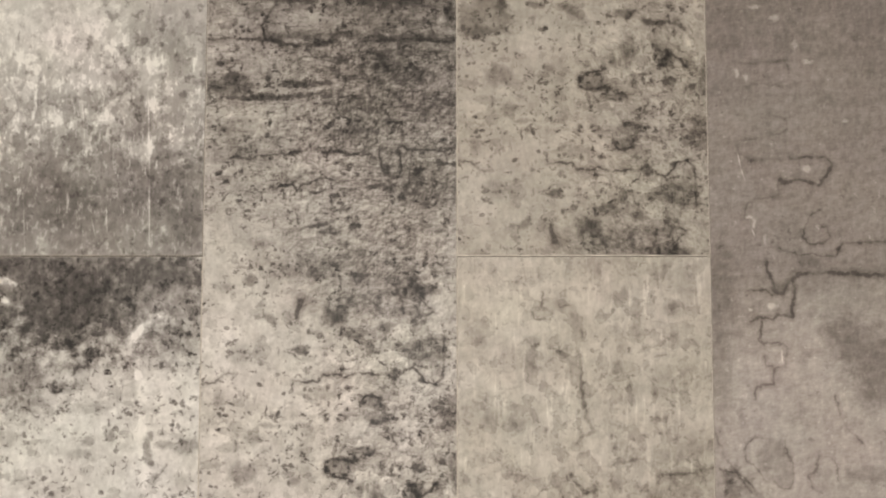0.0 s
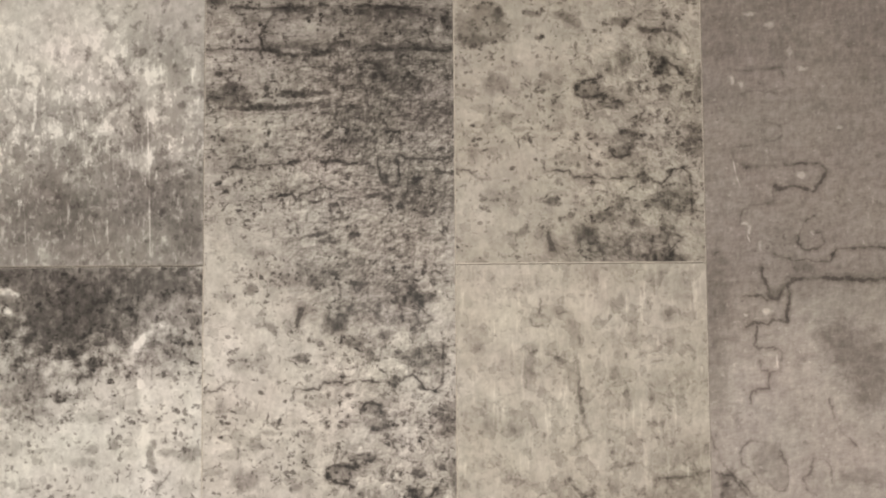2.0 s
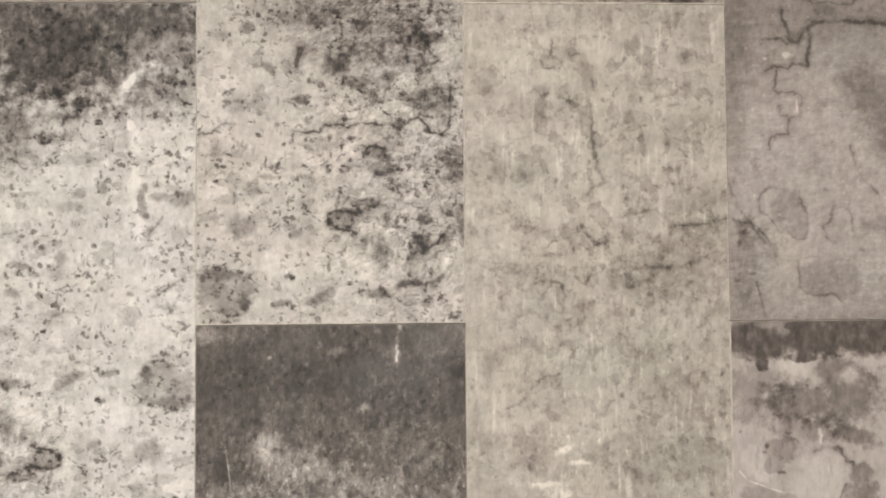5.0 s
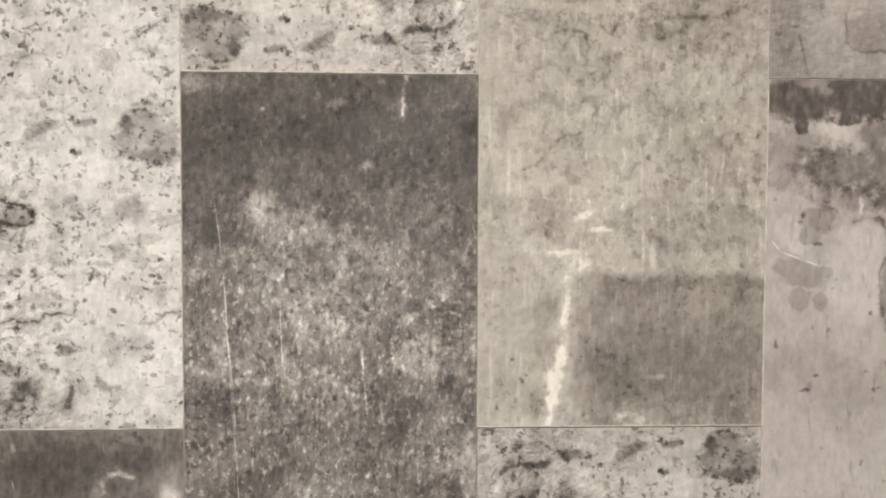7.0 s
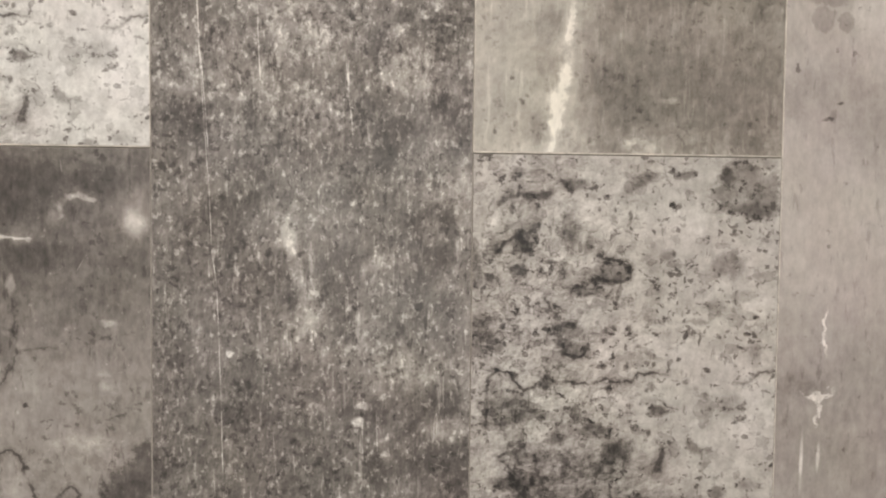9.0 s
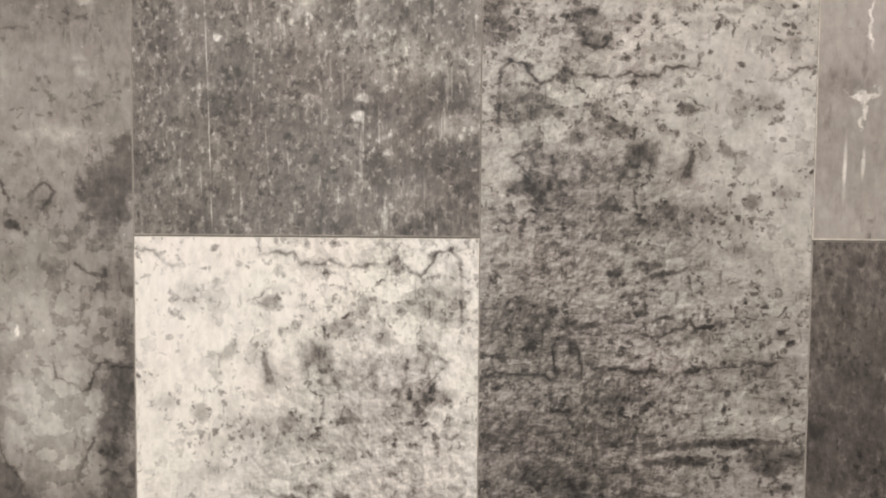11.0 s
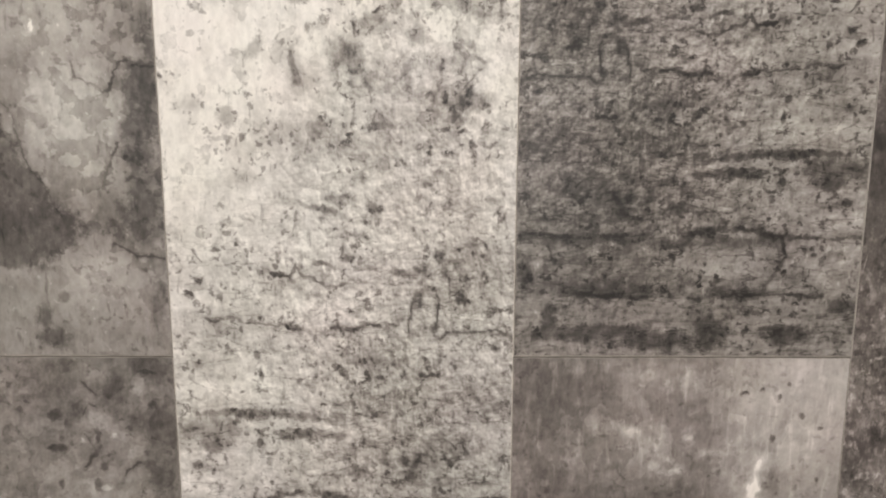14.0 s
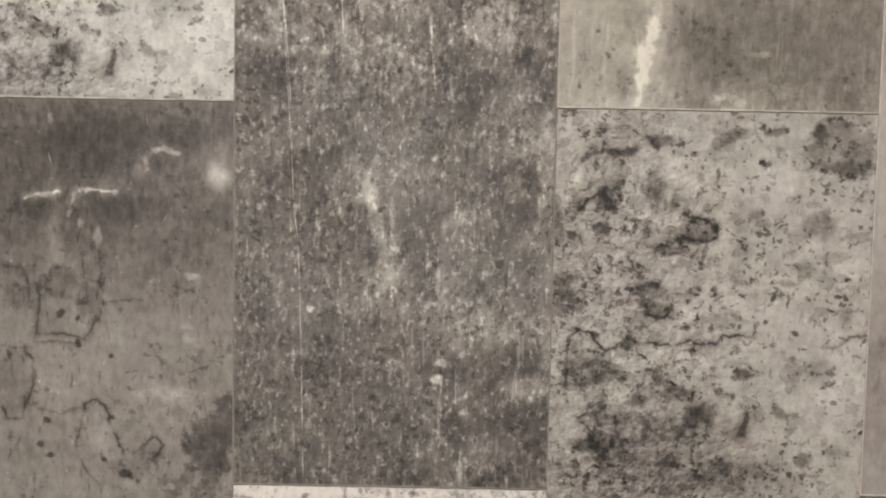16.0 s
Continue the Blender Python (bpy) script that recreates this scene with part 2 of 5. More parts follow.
    g.spots(-0.18, 0.50, 0.00, (0.204, -0.053, 0.0164, 0.0076, 0), (0.210, -0.042, 0.0109, 0.0043, 0))
    g.spots(-0.27, 0.50, 0.00, (0.202, -0.193, 0.0119, 0.0059, 1), (0.236, -0.182, 0.0108, 0.0043, 1), (0.255, -0.112, 0.0076, 0.0054, 1), (0.224, -0.118, 0.0065, 0.0027, 1), (0.283, -0.104, 0.0043, 0.0043, 1), (0.118, 0.026, 0.0100, 0.0044, 0), (0.171, -0.182, 0.0033, 0.0027, 1))
    g.crack(0.0023, -0.24, (0.274, -0.173), (0.268, -0.181), (0.250, -0.183), (0.231, -0.181), (0.220, -0.189))
    g.crack(0.0023, -0.26, (0.263, -0.168), (0.267, -0.149))
    g.spots(-0.18, 0.40, 0.00, (0.136, -0.199, 0.0130, 0.0065, 21), (0.149, -0.192, 0.0044, 0.0054, 1), (0.095, -0.204, 0.0109, 0.0038, 11), (0.255, -0.204, 0.0075, 0.0048, 1), (0.238, -0.204, 0.0075, 0.0042, 1))
    g.crack(0.0011, -0.30, (0.221, -0.219), (0.220, -0.206))
    g.spots(-0.16, 0.25, 0.30, (0.029, -0.197, 0.0289, 0.0183, -19), (0.020, -0.177, 0.0189, 0.0162, 1), (0.054, -0.187, 0.0166, 0.0097, 1), (0.042, -0.174, 0.0221, 0.0076, 1))
    g.spots(-0.14, 0.50, 0.00, (0.053, -0.203, 0.0077, 0.0065, 1), (0.023, -0.171, 0.0222, 0.0076, 1), (0.027, -0.217, 0.0221, 0.0075, 1))
    g.spots(-0.16, 0.60, 0.20, (0.205, -0.147, 0.0098, 0.0182, 1), (0.187, -0.137, 0.0054, 0.0075, 1), (0.110, -0.127, 0.0077, 0.0043, 1), (0.052, -0.117, 0.0166, 0.0109, 1), (0.062, -0.076, 0.0100, 0.0076, 0), (0.034, -0.087, 0.0156, 0.0055, 0), (0.081, -0.062, 0.0122, 0.0027, 0))
    g.crack(0.0009, -0.28, (0.262, -0.080), (0.264, -0.073), (0.258, -0.069), (0.255, -0.074), (0.260, -0.080))
    g.crack(0.0009, -0.26, (0.245, -0.078), (0.246, -0.071), (0.240, -0.071), (0.239, -0.077), (0.245, -0.078))
    g.spots(-0.22, 0.60, 0.20, (0.297, -0.114, 0.0075, 0.0214, 1), (0.288, -0.055, 0.0108, 0.0172, 0), (0.283, -0.039, 0.0162, 0.0054, 0), (0.281, -0.133, 0.0054, 0.0107, 1))
    g.crack(0.0009, -0.26, (0.111, 0.019), (0.098, 0.024))
    g.crack(0.0009, -0.22, (0.154, 0.026), (0.141, 0.029))
    g.spots(-0.22, 0.50, 0.25, (0.183, 0.045, 0.0154, 0.0071, 0), (0.161, 0.067, 0.0131, 0.0111, 30), (0.216, 0.050, 0.0077, 0.0099, 0), (0.266, 0.023, 0.0196, 0.0185, 0), (0.207, 0.078, 0.0055, 0.0088, 0), (0.177, 0.081, 0.0066, 0.0066, 0), (0.081, 0.061, 0.0101, 0.0055, -30), (0.057, 0.106, 0.0078, 0.0067, 0))
    g.crack(0.0019, -0.30, (0.237, 0.067), (0.234, 0.083), (0.229, 0.097))
    g.crack(0.0016, -0.26, (0.270, 0.068), (0.260, 0.058), (0.250, 0.053))
    g.crack(0.0009, -0.24, (0.269, 0.074), (0.255, 0.087))
    g.crack(0.0026, -0.30, (0.112, 0.067), (0.117, 0.083))
    g.spots(-0.18, 0.60, 0.20, (0.248, 0.111, 0.0060, 0.0143, 0), (0.259, 0.097, 0.0164, 0.0077, 0), (0.147, 0.061, 0.0099, 0.0066, 0))
    g.spots(-0.12, 0.70, 0.35, (0.207, 0.097, 0.0717, 0.0303, 0), (0.113, 0.120, 0.0503, 0.0133, 0), (0.174, 0.081, 0.0276, 0.0138, 0), (0.140, 0.130, 0.0445, 0.0111, 0))
    g.spots(-0.31, 0.50, 0.00, (0.100, -0.151, 0.0022, 0.0022, 1), (0.124, -0.149, 0.0022, 0.0022, 1), (0.148, -0.164, 0.0022, 0.0043, 1), (0.069, -0.015, 0.0039, 0.0022, 0), (0.125, 0.046, 0.0022, 0.0033, 0), (0.149, -0.018, 0.0022, 0.0038, 0), (0.122, -0.019, 0.0022, 0.0033, 0), (0.162, -0.029, 0.0016, 0.0027, 0), (0.031, -0.050, 0.0028, 0.0022, 0), (0.097, -0.025, 0.0022, 0.0022, 0), (0.091, -0.048, 0.0017, 0.0033, 0), (0.078, -0.043, 0.0011, 0.0055, 0), (0.269, -0.058, 0.0022, 0.0027, 0), (0.245, -0.038, 0.0022, 0.0022, 0), (0.177, -0.034, 0.0022, 0.0016, 0))
    g.spots(-0.12, 0.50, 0.00, (0.071, 0.010, 0.0050, 0.0028, 0), (0.054, -0.209, 0.0050, 0.0038, 1), (0.137, 0.009, 0.0033, 0.0027, 0), (0.045, -0.071, 0.0033, 0.0049, 0), (0.194, -0.072, 0.0033, 0.0027, 0), (0.176, 0.015, 0.0033, 0.0027, 0), (0.197, 0.031, 0.0044, 0.0027, 0), (0.043, 0.020, 0.0123, 0.0110, 0), (0.022, -0.030, 0.0067, 0.0110, 0), (0.027, 0.098, 0.0090, 0.0067, 0))
    g.spots(0.07, 0.80, 0.00, (0.163, -0.159, 0.0273, 0.0215, 1), (0.086, -0.160, 0.0331, 0.0162, 1), (0.127, -0.035, 0.0387, 0.0164, 0), (0.026, 0.031, 0.0224, 0.0388, 0), (0.176, 0.015, 0.0330, 0.0164, 0), (0.281, -0.157, 0.0161, 0.0075, 1), (0.023, -0.079, 0.0167, 0.0137, 0))
    # ledges of the layered end
    g.crack(0.0027, -0.30, (0.134, 0.389), (0.104, 0.389), (0.079, 0.394))
    g.crack(0.0017, -0.22, (0.297, 0.393), (0.232, 0.396), (0.139, 0.392))
    g.crack(0.0017, -0.20, (0.079, 0.394), (0.034, 0.397), (-0.001, 0.396))
    g.spots(-0.15, 0.60, 0.20, (0.119, 0.401, 0.0398, 0.0060, 0), (0.158, 0.401, 0.0297, 0.0050, 0), (0.237, 0.399, 0.0542, 0.0040, 0))
    g.crack(0.0015, -0.24, (0.071, 0.396), (0.066, 0.413), (0.075, 0.431), (0.083, 0.438))
    g.crack(0.0021, -0.28, (0.256, 0.445), (0.231, 0.448), (0.186, 0.447))
    g.crack(0.0013, -0.26, (0.149, 0.449), (0.116, 0.449), (0.109, 0.446), (0.031, 0.447))
    g.spots(-0.17, 0.70, 0.20, (0.239, 0.441, 0.0646, 0.0061, 0), (0.101, 0.444, 0.0301, 0.0041, 0))
    g.spots(-0.23, 0.50, 0.20, (0.180, 0.488, 0.0403, 0.0082, 0), (0.230, 0.481, 0.0551, 0.0072, 0), (0.127, 0.480, 0.0151, 0.0134, 0), (0.062, 0.483, 0.0183, 0.0083, 0), (0.015, 0.456, 0.0132, 0.0051, 0), (0.074, 0.477, 0.0071, 0.0031, 0), (0.270, 0.468, 0.0060, 0.0153, 0))
    g.spots(-0.27, 0.50, 0.25, (0.028, 0.338, 0.0277, 0.0118, 0), (0.119, 0.342, 0.0295, 0.0039, 0), (0.054, 0.325, 0.0492, 0.0034, 0), (0.032, 0.350, 0.0139, 0.0059, 0), (0.112, 0.327, 0.0196, 0.0034, 0))
    g.spots(-0.32, 0.50, 0.00, (0.105, 0.257, 0.0105, 0.0033, 12), (0.073, 0.280, 0.0034, 0.0029, 0), (0.155, 0.209, 0.0067, 0.0028, 0), (0.131, 0.210, 0.0067, 0.0018, 0), (0.038, 0.252, 0.0078, 0.0014, 0), (0.026, 0.225, 0.0039, 0.0028, 0))
    g.crack(0.0016, -0.28, (0.159, 0.261), (0.140, 0.259))
    g.crack(0.0010, -0.24, (0.197, 0.257), (0.183, 0.255), (0.171, 0.257), (0.159, 0.261))
    g.crack(0.0008, -0.20, (0.096, 0.259), (0.077, 0.256), (0.053, 0.251), (0.046, 0.253))
    g.crack(0.0010, -0.28, (0.156, 0.223), (0.148, 0.228), (0.136, 0.228), (0.127, 0.222), (0.118, 0.221), (0.111, 0.214), (0.105, 0.223), (0.089, 0.220), (0.082, 0.215))
    g.crack(0.0012, -0.28, (0.299, 0.265), (0.283, 0.261), (0.264, 0.263), (0.240, 0.262), (0.235, 0.267), (0.230, 0.264), (0.233, 0.252), (0.235, 0.238), (0.229, 0.231), (0.220, 0.231))
    g.spots(-0.27, 0.50, 0.00, (0.216, 0.239, 0.0085, 0.0047, -58))
    g.crack(0.0010, -0.26, (0.212, 0.240), (0.207, 0.251), (0.208, 0.268))
    g.crack(0.0014, -0.28, (0.242, 0.295), (0.218, 0.295), (0.208, 0.289), (0.205, 0.281), (0.206, 0.273))
    g.spots(-0.13, 0.70, 0.30, (0.230, 0.313, 0.0679, 0.0216, 0), (0.173, 0.282, 0.0241, 0.0119, 0), (0.043, 0.260, 0.0340, 0.0142, 0), (0.022, 0.286, 0.0196, 0.0096, 0), (0.270, 0.213, 0.0331, 0.0323, 0), (0.228, 0.364, 0.0587, 0.0196, 0))
    g.crack(0.0019, -0.24, (0.226, 0.354), (0.213, 0.366), (0.205, 0.377))
    g.crack(0.0008, -0.26, (0.159, 0.371), (0.149, 0.375), (0.135, 0.373), (0.115, 0.374))
    g.spots(-0.19, 0.50, 0.00, (0.159, 0.371, 0.0108, 0.0044, 0))
    g.crack(0.0020, -0.22, (0.144, 0.174), (0.115, 0.168), (0.099, 0.161))
    g.spots(-0.21, 0.50, 0.30, (0.149, 0.164, 0.0104, 0.0045, 1), (0.177, 0.171, 0.0066, 0.0041, 1), (0.208, 0.217, 0.0190, 0.0037, 0), (0.237, 0.212, 0.0047, 0.0138, 0), (0.175, 0.214, 0.0076, 0.0028, 0))
    g.spots(-0.28, 0.50, 0.00, (0.041, 0.361, 0.0020, 0.0020, 0), (0.031, 0.371, 0.0020, 0.0020, 0), (0.023, 0.284, 0.0020, 0.0019, 0), (0.127, 0.296, 0.0019, 0.0014, 0), (0.110, 0.300, 0.0029, 0.0024, 0), (0.076, 0.296, 0.0020, 0.0048, 0), (0.041, 0.411, 0.0025, 0.0020, 0), (0.045, 0.461, 0.0020, 0.0015, 0), (0.016, 0.366, 0.0040, 0.0025, 0), (0.068, 0.202, 0.0019, 0.0018, 0), (0.152, 0.193, 0.0014, 0.0014, 0), (0.101, 0.179, 0.0014, 0.0014, 1), (0.291, 0.428, 0.0059, 0.0100, 0))
    g.spots(0.06, 0.80, 0.00, (0.150, 0.244, 0.0432, 0.0084, 0), (0.128, 0.202, 0.0382, 0.0092, 0), (0.118, 0.421, 0.0299, 0.0126, 0), (0.023, 0.413, 0.0251, 0.0152, 0), (0.252, 0.374, 0.0244, 0.0108, 0), (0.025, 0.378, 0.0249, 0.0070, 0), (0.079, 0.305, 0.0293, 0.0096, 0))
    # the far end: a dark cloud with pale runs
    g.spots(-0.16, 0.60, 0.30, (0.163, -0.560, 0.1002, 0.0467, 0), (0.210, -0.600, 0.0602, 0.0268, 0), (0.050, -0.599, 0.0603, 0.0201, 0), (0.201, -0.473, 0.0399, 0.0331, 0))
    g.spots(-0.10, 0.60, 0.30, (0.176, -0.540, 0.0467, 0.0227, 0), (0.143, -0.583, 0.0401, 0.0308, 0), (0.122, -0.499, 0.0266, 0.0133, 0), (0.042, -0.512, 0.0400, 0.0266, 0), (0.221, -0.487, 0.0332, 0.0265, 0))
    g.crack(0.0033, 0.36, (0.247, -0.588), (0.230, -0.588), (0.220, -0.583))
    g.crack(0.0030, 0.30, (0.244, -0.571), (0.223, -0.564), (0.212, -0.557))
    g.spots(0.28, 0.50, 0.00, (0.214, -0.542, 0.0119, 0.0054, 15))
    g.crack(0.0043, 0.45, (0.050, -0.548), (0.066, -0.540), (0.077, -0.526))
    g.spots(0.27, 0.50, 0.00, (0.073, -0.480, 0.0047, 0.0060, 0))
    g.spots(0.11, 0.70, 0.00, (0.067, -0.459, 0.0080, 0.0172, 0), (0.063, -0.370, 0.0053, 0.0184, 0), (0.101, -0.438, 0.0060, 0.0040, 0), (0.069, -0.420, 0.0053, 0.0198, 0))
    g.crack(0.0020, -0.22, (0.148, -0.481), (0.142, -0.491), (0.122, -0.486), (0.117, -0.482))
    g.spots(-0.16, 0.60, 0.20, (0.127, -0.503, 0.0093, 0.0080, 0), (0.116, -0.583, 0.0106, 0.0068, 30), (0.106, -0.539, 0.0093, 0.0053, 0), (0.162, -0.513, 0.0133, 0.0053, 0))
    g.spots(-0.27, 0.50, 0.00, (0.057, -0.410, 0.0033, 0.0053, 0), (0.059, -0.387, 0.0046, 0.0092, 0), (0.061, -0.400, 0.0033, 0.0092, 0), (0.179, -0.360, 0.0033, 0.0026, 0), (0.168, -0.343, 0.0040, 0.0026, 0), (0.055, -0.379, 0.0033, 0.0033, 0))
    g.spots(-0.20, 0.50, 0.20, (0.014, -0.396, 0.0146, 0.0086, 0), (0.039, -0.400, 0.0106, 0.0053, 0), (0.127, -0.403, 0.0079, 0.0053, 0), (0.103, -0.407, 0.0053, 0.0066, 0), (0.190, -0.322, 0.0133, 0.0039, -15), (0.177, -0.314, 0.0066, 0.0033, 0), (0.201, -0.293, 0.0092, 0.0052, 0), (0.148, -0.331, 0.0066, 0.0078, 0))
    g.spots(-0.12, 0.60, 0.40, (0.226, -0.407, 0.0159, 0.0105, 0), (0.127, -0.440, 0.0265, 0.0053, 0), (0.154, -0.466, 0.0266, 0.0066, 0), (0.207, -0.447, 0.0265, 0.0106, 0), (0.133, -0.387, 0.0132, 0.0066, 0), (0.152, -0.315, 0.0092, 0.0065, 0))
    g.crack(0.0011, -0.16, (-0.001, -0.312), (0.017, -0.306), (0.026, -0.298), (0.046, -0.288))
    g.spots(-0.24, 0.50, 0.00, (0.027, -0.316, 0.0020, 0.0026, 0), (0.017, -0.327, 0.0020, 0.0033, 0), (0.132, -0.311, 0.0026, 0.0020, 0), (0.218, -0.306, 0.0026, 0.0020, 0), (0.208, -0.313, 0.0020, 0.0039, 0), (0.072, -0.292, 0.0033, 0.0020, 0), (0.032, -0.334, 0.0020, 0.0020, 0), (0.113, -0.346, 0.0026, 0.0026, 0), (0.160, -0.381, 0.0020, 0.0026, 0))
    g.crack(0.0012, -0.11, (0.163, -0.252), (0.157, -0.267), (0.145, -0.272), (0.127, -0.270))
    g.crack(0.0010, -0.16, (0.037, -0.376), (0.052, -0.357))
    return g.done()


def scratch_print():
    """Dark cast concrete with long pale scratches: y runs down from its head as minus."""
    g = Print("scratch_print", 11.7, 0.445)
    g.mottle(9, 0.16)
    g.mottle(36, 0.22, 5, 0.7, 3.0)
    g.mottle((150, 110), 0.22, 3, 0.65, 5.0)
    g.emboss((110, 80), 0.30, None, 4.0)
    g.emboss((70, 60), 0.7, g.area(0.225, -0.095, 0.05, 0.03), 7.0)
    g.mottle((130, 12), 0.14, 3, 0.6, 8.0)
    middle = g.area(0.17, -0.27, 0.22, 0.12, 0, 0.7)
    g.flecks((150, 90), 0.52, 0.66, 0.13, 2.0, middle)
    g.islands((60, 40), 0.53, 0.05, 0.04, middle, 3.0)
    g.flecks((190, 130), 0.55, 0.68, 0.20, 6.0, g.area(0.15, -0.45, 0.3, 0.33, 0, 0.3))
    g.flecks((150, 90), 0.56, 0.70, -0.18, 12.0)
    g.flecks((26, 22), 0.5, 0.62, -0.08, 15.0)
    g.flecks((140, 16), 0.60, 0.70, 0.16, 9.0, g.area(0.15, -0.6, 0.25, 0.25, 0, 0.6))
    g.flecks((110, 70), 0.54, 0.68, 0.11, 31.0)
    g.dots(80, 0.3, -0.16, 0.5)
    g.blot(0.15, -0.06, 0.26, 0.11, -0.10, 0, 0.7)
    g.spots(0.28, 0.80, 0.20, (0.082, -0.132, 0.0150, 0.0128, 0))
    g.spots(0.12, 0.80, 0.50, (0.122, -0.160, 0.0523, 0.0140, -8), (0.093, -0.201, 0.0348, 0.0094, 0), (0.047, -0.183, 0.0346, 0.0070, 0), (0.116, -0.230, 0.0407, 0.0176, 0), (0.192, -0.189, 0.0410, 0.0176, 0), (0.127, -0.259, 0.0350, 0.0235, 0))
    g.spots(0.20, 0.80, 0.40, (0.006, -0.200, 0.0161, 0.0070, 0), (0.013, -0.012, 0.0183, 0.0086, 0), (0.157, -0.029, 0.0104, 0.0041, 0), (0.186, -0.095, 0.0140, 0.0070, 15), (0.233, -0.248, 0.0059, 0.0059, 0), (0.154, -0.254, 0.0117, 0.0094, 0), (0.139, -0.307, 0.0117, 0.0071, 0), (0.093, -0.206, 0.0058, 0.0035, 0))
    g.spots(-0.13, 0.60, 0.00, (0.068, -0.096, 0.0040, 0.0198, 0), (0.087, -0.195, 0.0035, 0.0105, 0), (0.029, -0.160, 0.0080, 0.0140, 0), (0.244, -0.154, 0.0047, 0.0029, 0))
    g.spots(-0.06, 0.70, 0.30, (0.139, -0.060, 0.0814, 0.0233, 0), (0.035, -0.073, 0.0344, 0.0232, 0), (0.221, -0.083, 0.0469, 0.0234, 0), (0.041, -0.160, 0.0230, 0.0233, 0), (0.023, -0.347, 0.0289, 0.0294, -1), (0.174, -0.360, 0.0588, 0.0178, -1))
    g.crack(0.0020, 0.36, (0.225, -0.002), (0.224, -0.025), (0.222, -0.041))
    g.line(0.294, -0.148, 0.297, -0.165, 0.0008, 0.22, False)
    g.line(0.079, -0.067, 0.081, -0.075, 0.0006, 0.20, False)
    g.spots(0.30, 0.50, 0.00, (0.081, -0.035, 0.0023, 0.0023, 0))
    g.line(0.032, -0.122, 0.040, -0.189, 0.0007, 0.28, False)
    g.line(0.041, -0.200, 0.045, -0.265, 0.0007, 0.30, False)
    g.line(0.045, -0.265, 0.051, -0.335, 0.0007, 0.30, False)
    g.line(0.051, -0.335, 0.053, -0.372, 0.0007, 0.30, False)
    g.line(0.098, -0.218, 0.100, -0.300, 0.0007, 0.20, False)
    g.line(0.108, -0.259, 0.111, -0.300, 0.0006, 0.14, False)
    g.line(0.180, -0.277, 0.183, -0.310, 0.0008, 0.26, False)
    g.line(0.183, -0.310, 0.186, -0.345, 0.0008, 0.26, False)
    g.line(0.044, -0.260, 0.046, -0.291, 0.0007, 0.28, False)
    g.line(0.046, -0.291, 0.049, -0.337, 0.0007, 0.28, False)
    g.line(0.049, -0.337, 0.053, -0.394, 0.0007, 0.28, False)
    g.line(0.053, -0.394, 0.056, -0.457, 0.0007, 0.28, False)
    g.line(0.056, -0.457, 0.060, -0.489, 0.0007, 0.28, False)
    g.line(0.060, -0.489, 0.062, -0.531, 0.0007, 0.28, False)
    g.line(0.062, -0.531, 0.064, -0.595, 0.0007, 0.28, False)
    g.line(0.064, -0.595, 0.066, -0.680, 0.0007, 0.28, False)
    g.line(0.066, -0.680, 0.067, -0.721, 0.0007, 0.28, False)
    g.line(0.182, -0.278, 0.183, -0.306, 0.0009, 0.26, False)
    g.line(0.185, -0.324, 0.186, -0.340, 0.0008, 0.22, False)
    g.line(0.099, -0.274, 0.101, -0.298, 0.0007, 0.20, False)
    g.line(0.110, -0.259, 0.113, -0.305, 0.0006, 0.16, False)
    g.line(0.195, -0.257, 0.196, -0.277, 0.0006, 0.14, False)
    g.spots(0.20, 0.80, 0.20, (0.133, -0.467, 0.0068, 0.0290, 13), (0.147, -0.514, 0.0095, 0.0213, 0))
    g.spots(0.12, 0.80, 0.30, (0.128, -0.438, 0.0157, 0.0158, 1), (0.144, -0.541, 0.0264, 0.0267, 0), (0.113, -0.552, 0.0210, 0.0107, 0))
    g.spots(0.13, 0.60, 0.25, (0.205, -0.562, 0.0224, 0.0269, 0), (0.208, -0.471, 0.0138, 0.0074, 26), (0.240, -0.567, 0.0482, 0.0183, 0), (0.299, -0.551, 0.0108, 0.0486, 0), (0.292, -0.412, 0.0075, 0.0372, 1), (0.278, -0.627, 0.0216, 0.0109, 0), (0.197, -0.530, 0.0133, 0.0134, 0))
    g.spots(0.34, 0.50, 0.00, (0.197, -0.605, 0.0053, 0.0038, 0), (0.193, -0.621, 0.0053, 0.0043, 0), (0.073, -0.555, 0.0031, 0.0021, 0))
    g.crack(0.0021, 0.13, (0.216, -0.637), (0.230, -0.631), (0.240, -0.635), (0.254, -0.630))
    g.crack(0.0016, 0.12, (0.240, -0.635), (0.242, -0.654))
    g.spots(-0.18, 0.50, 0.00, (0.234, -0.530, 0.0037, 0.0048, 0), (0.258, -0.538, 0.0021, 0.0021, 0), (0.242, -0.545, 0.0021, 0.0054, 0), (0.090, -0.584, 0.0026, 0.0037, 0), (0.081, -0.588, 0.0042, 0.0027, 0), (0.188, -0.511, 0.0021, 0.0021, 0), (0.250, -0.508, 0.0037, 0.0027, 0), (0.138, -0.309, 0.0073, 0.0021, 1), (0.277, -0.540, 0.0021, 0.0032, 0), (0.197, -0.594, 0.0021, 0.0022, 0))
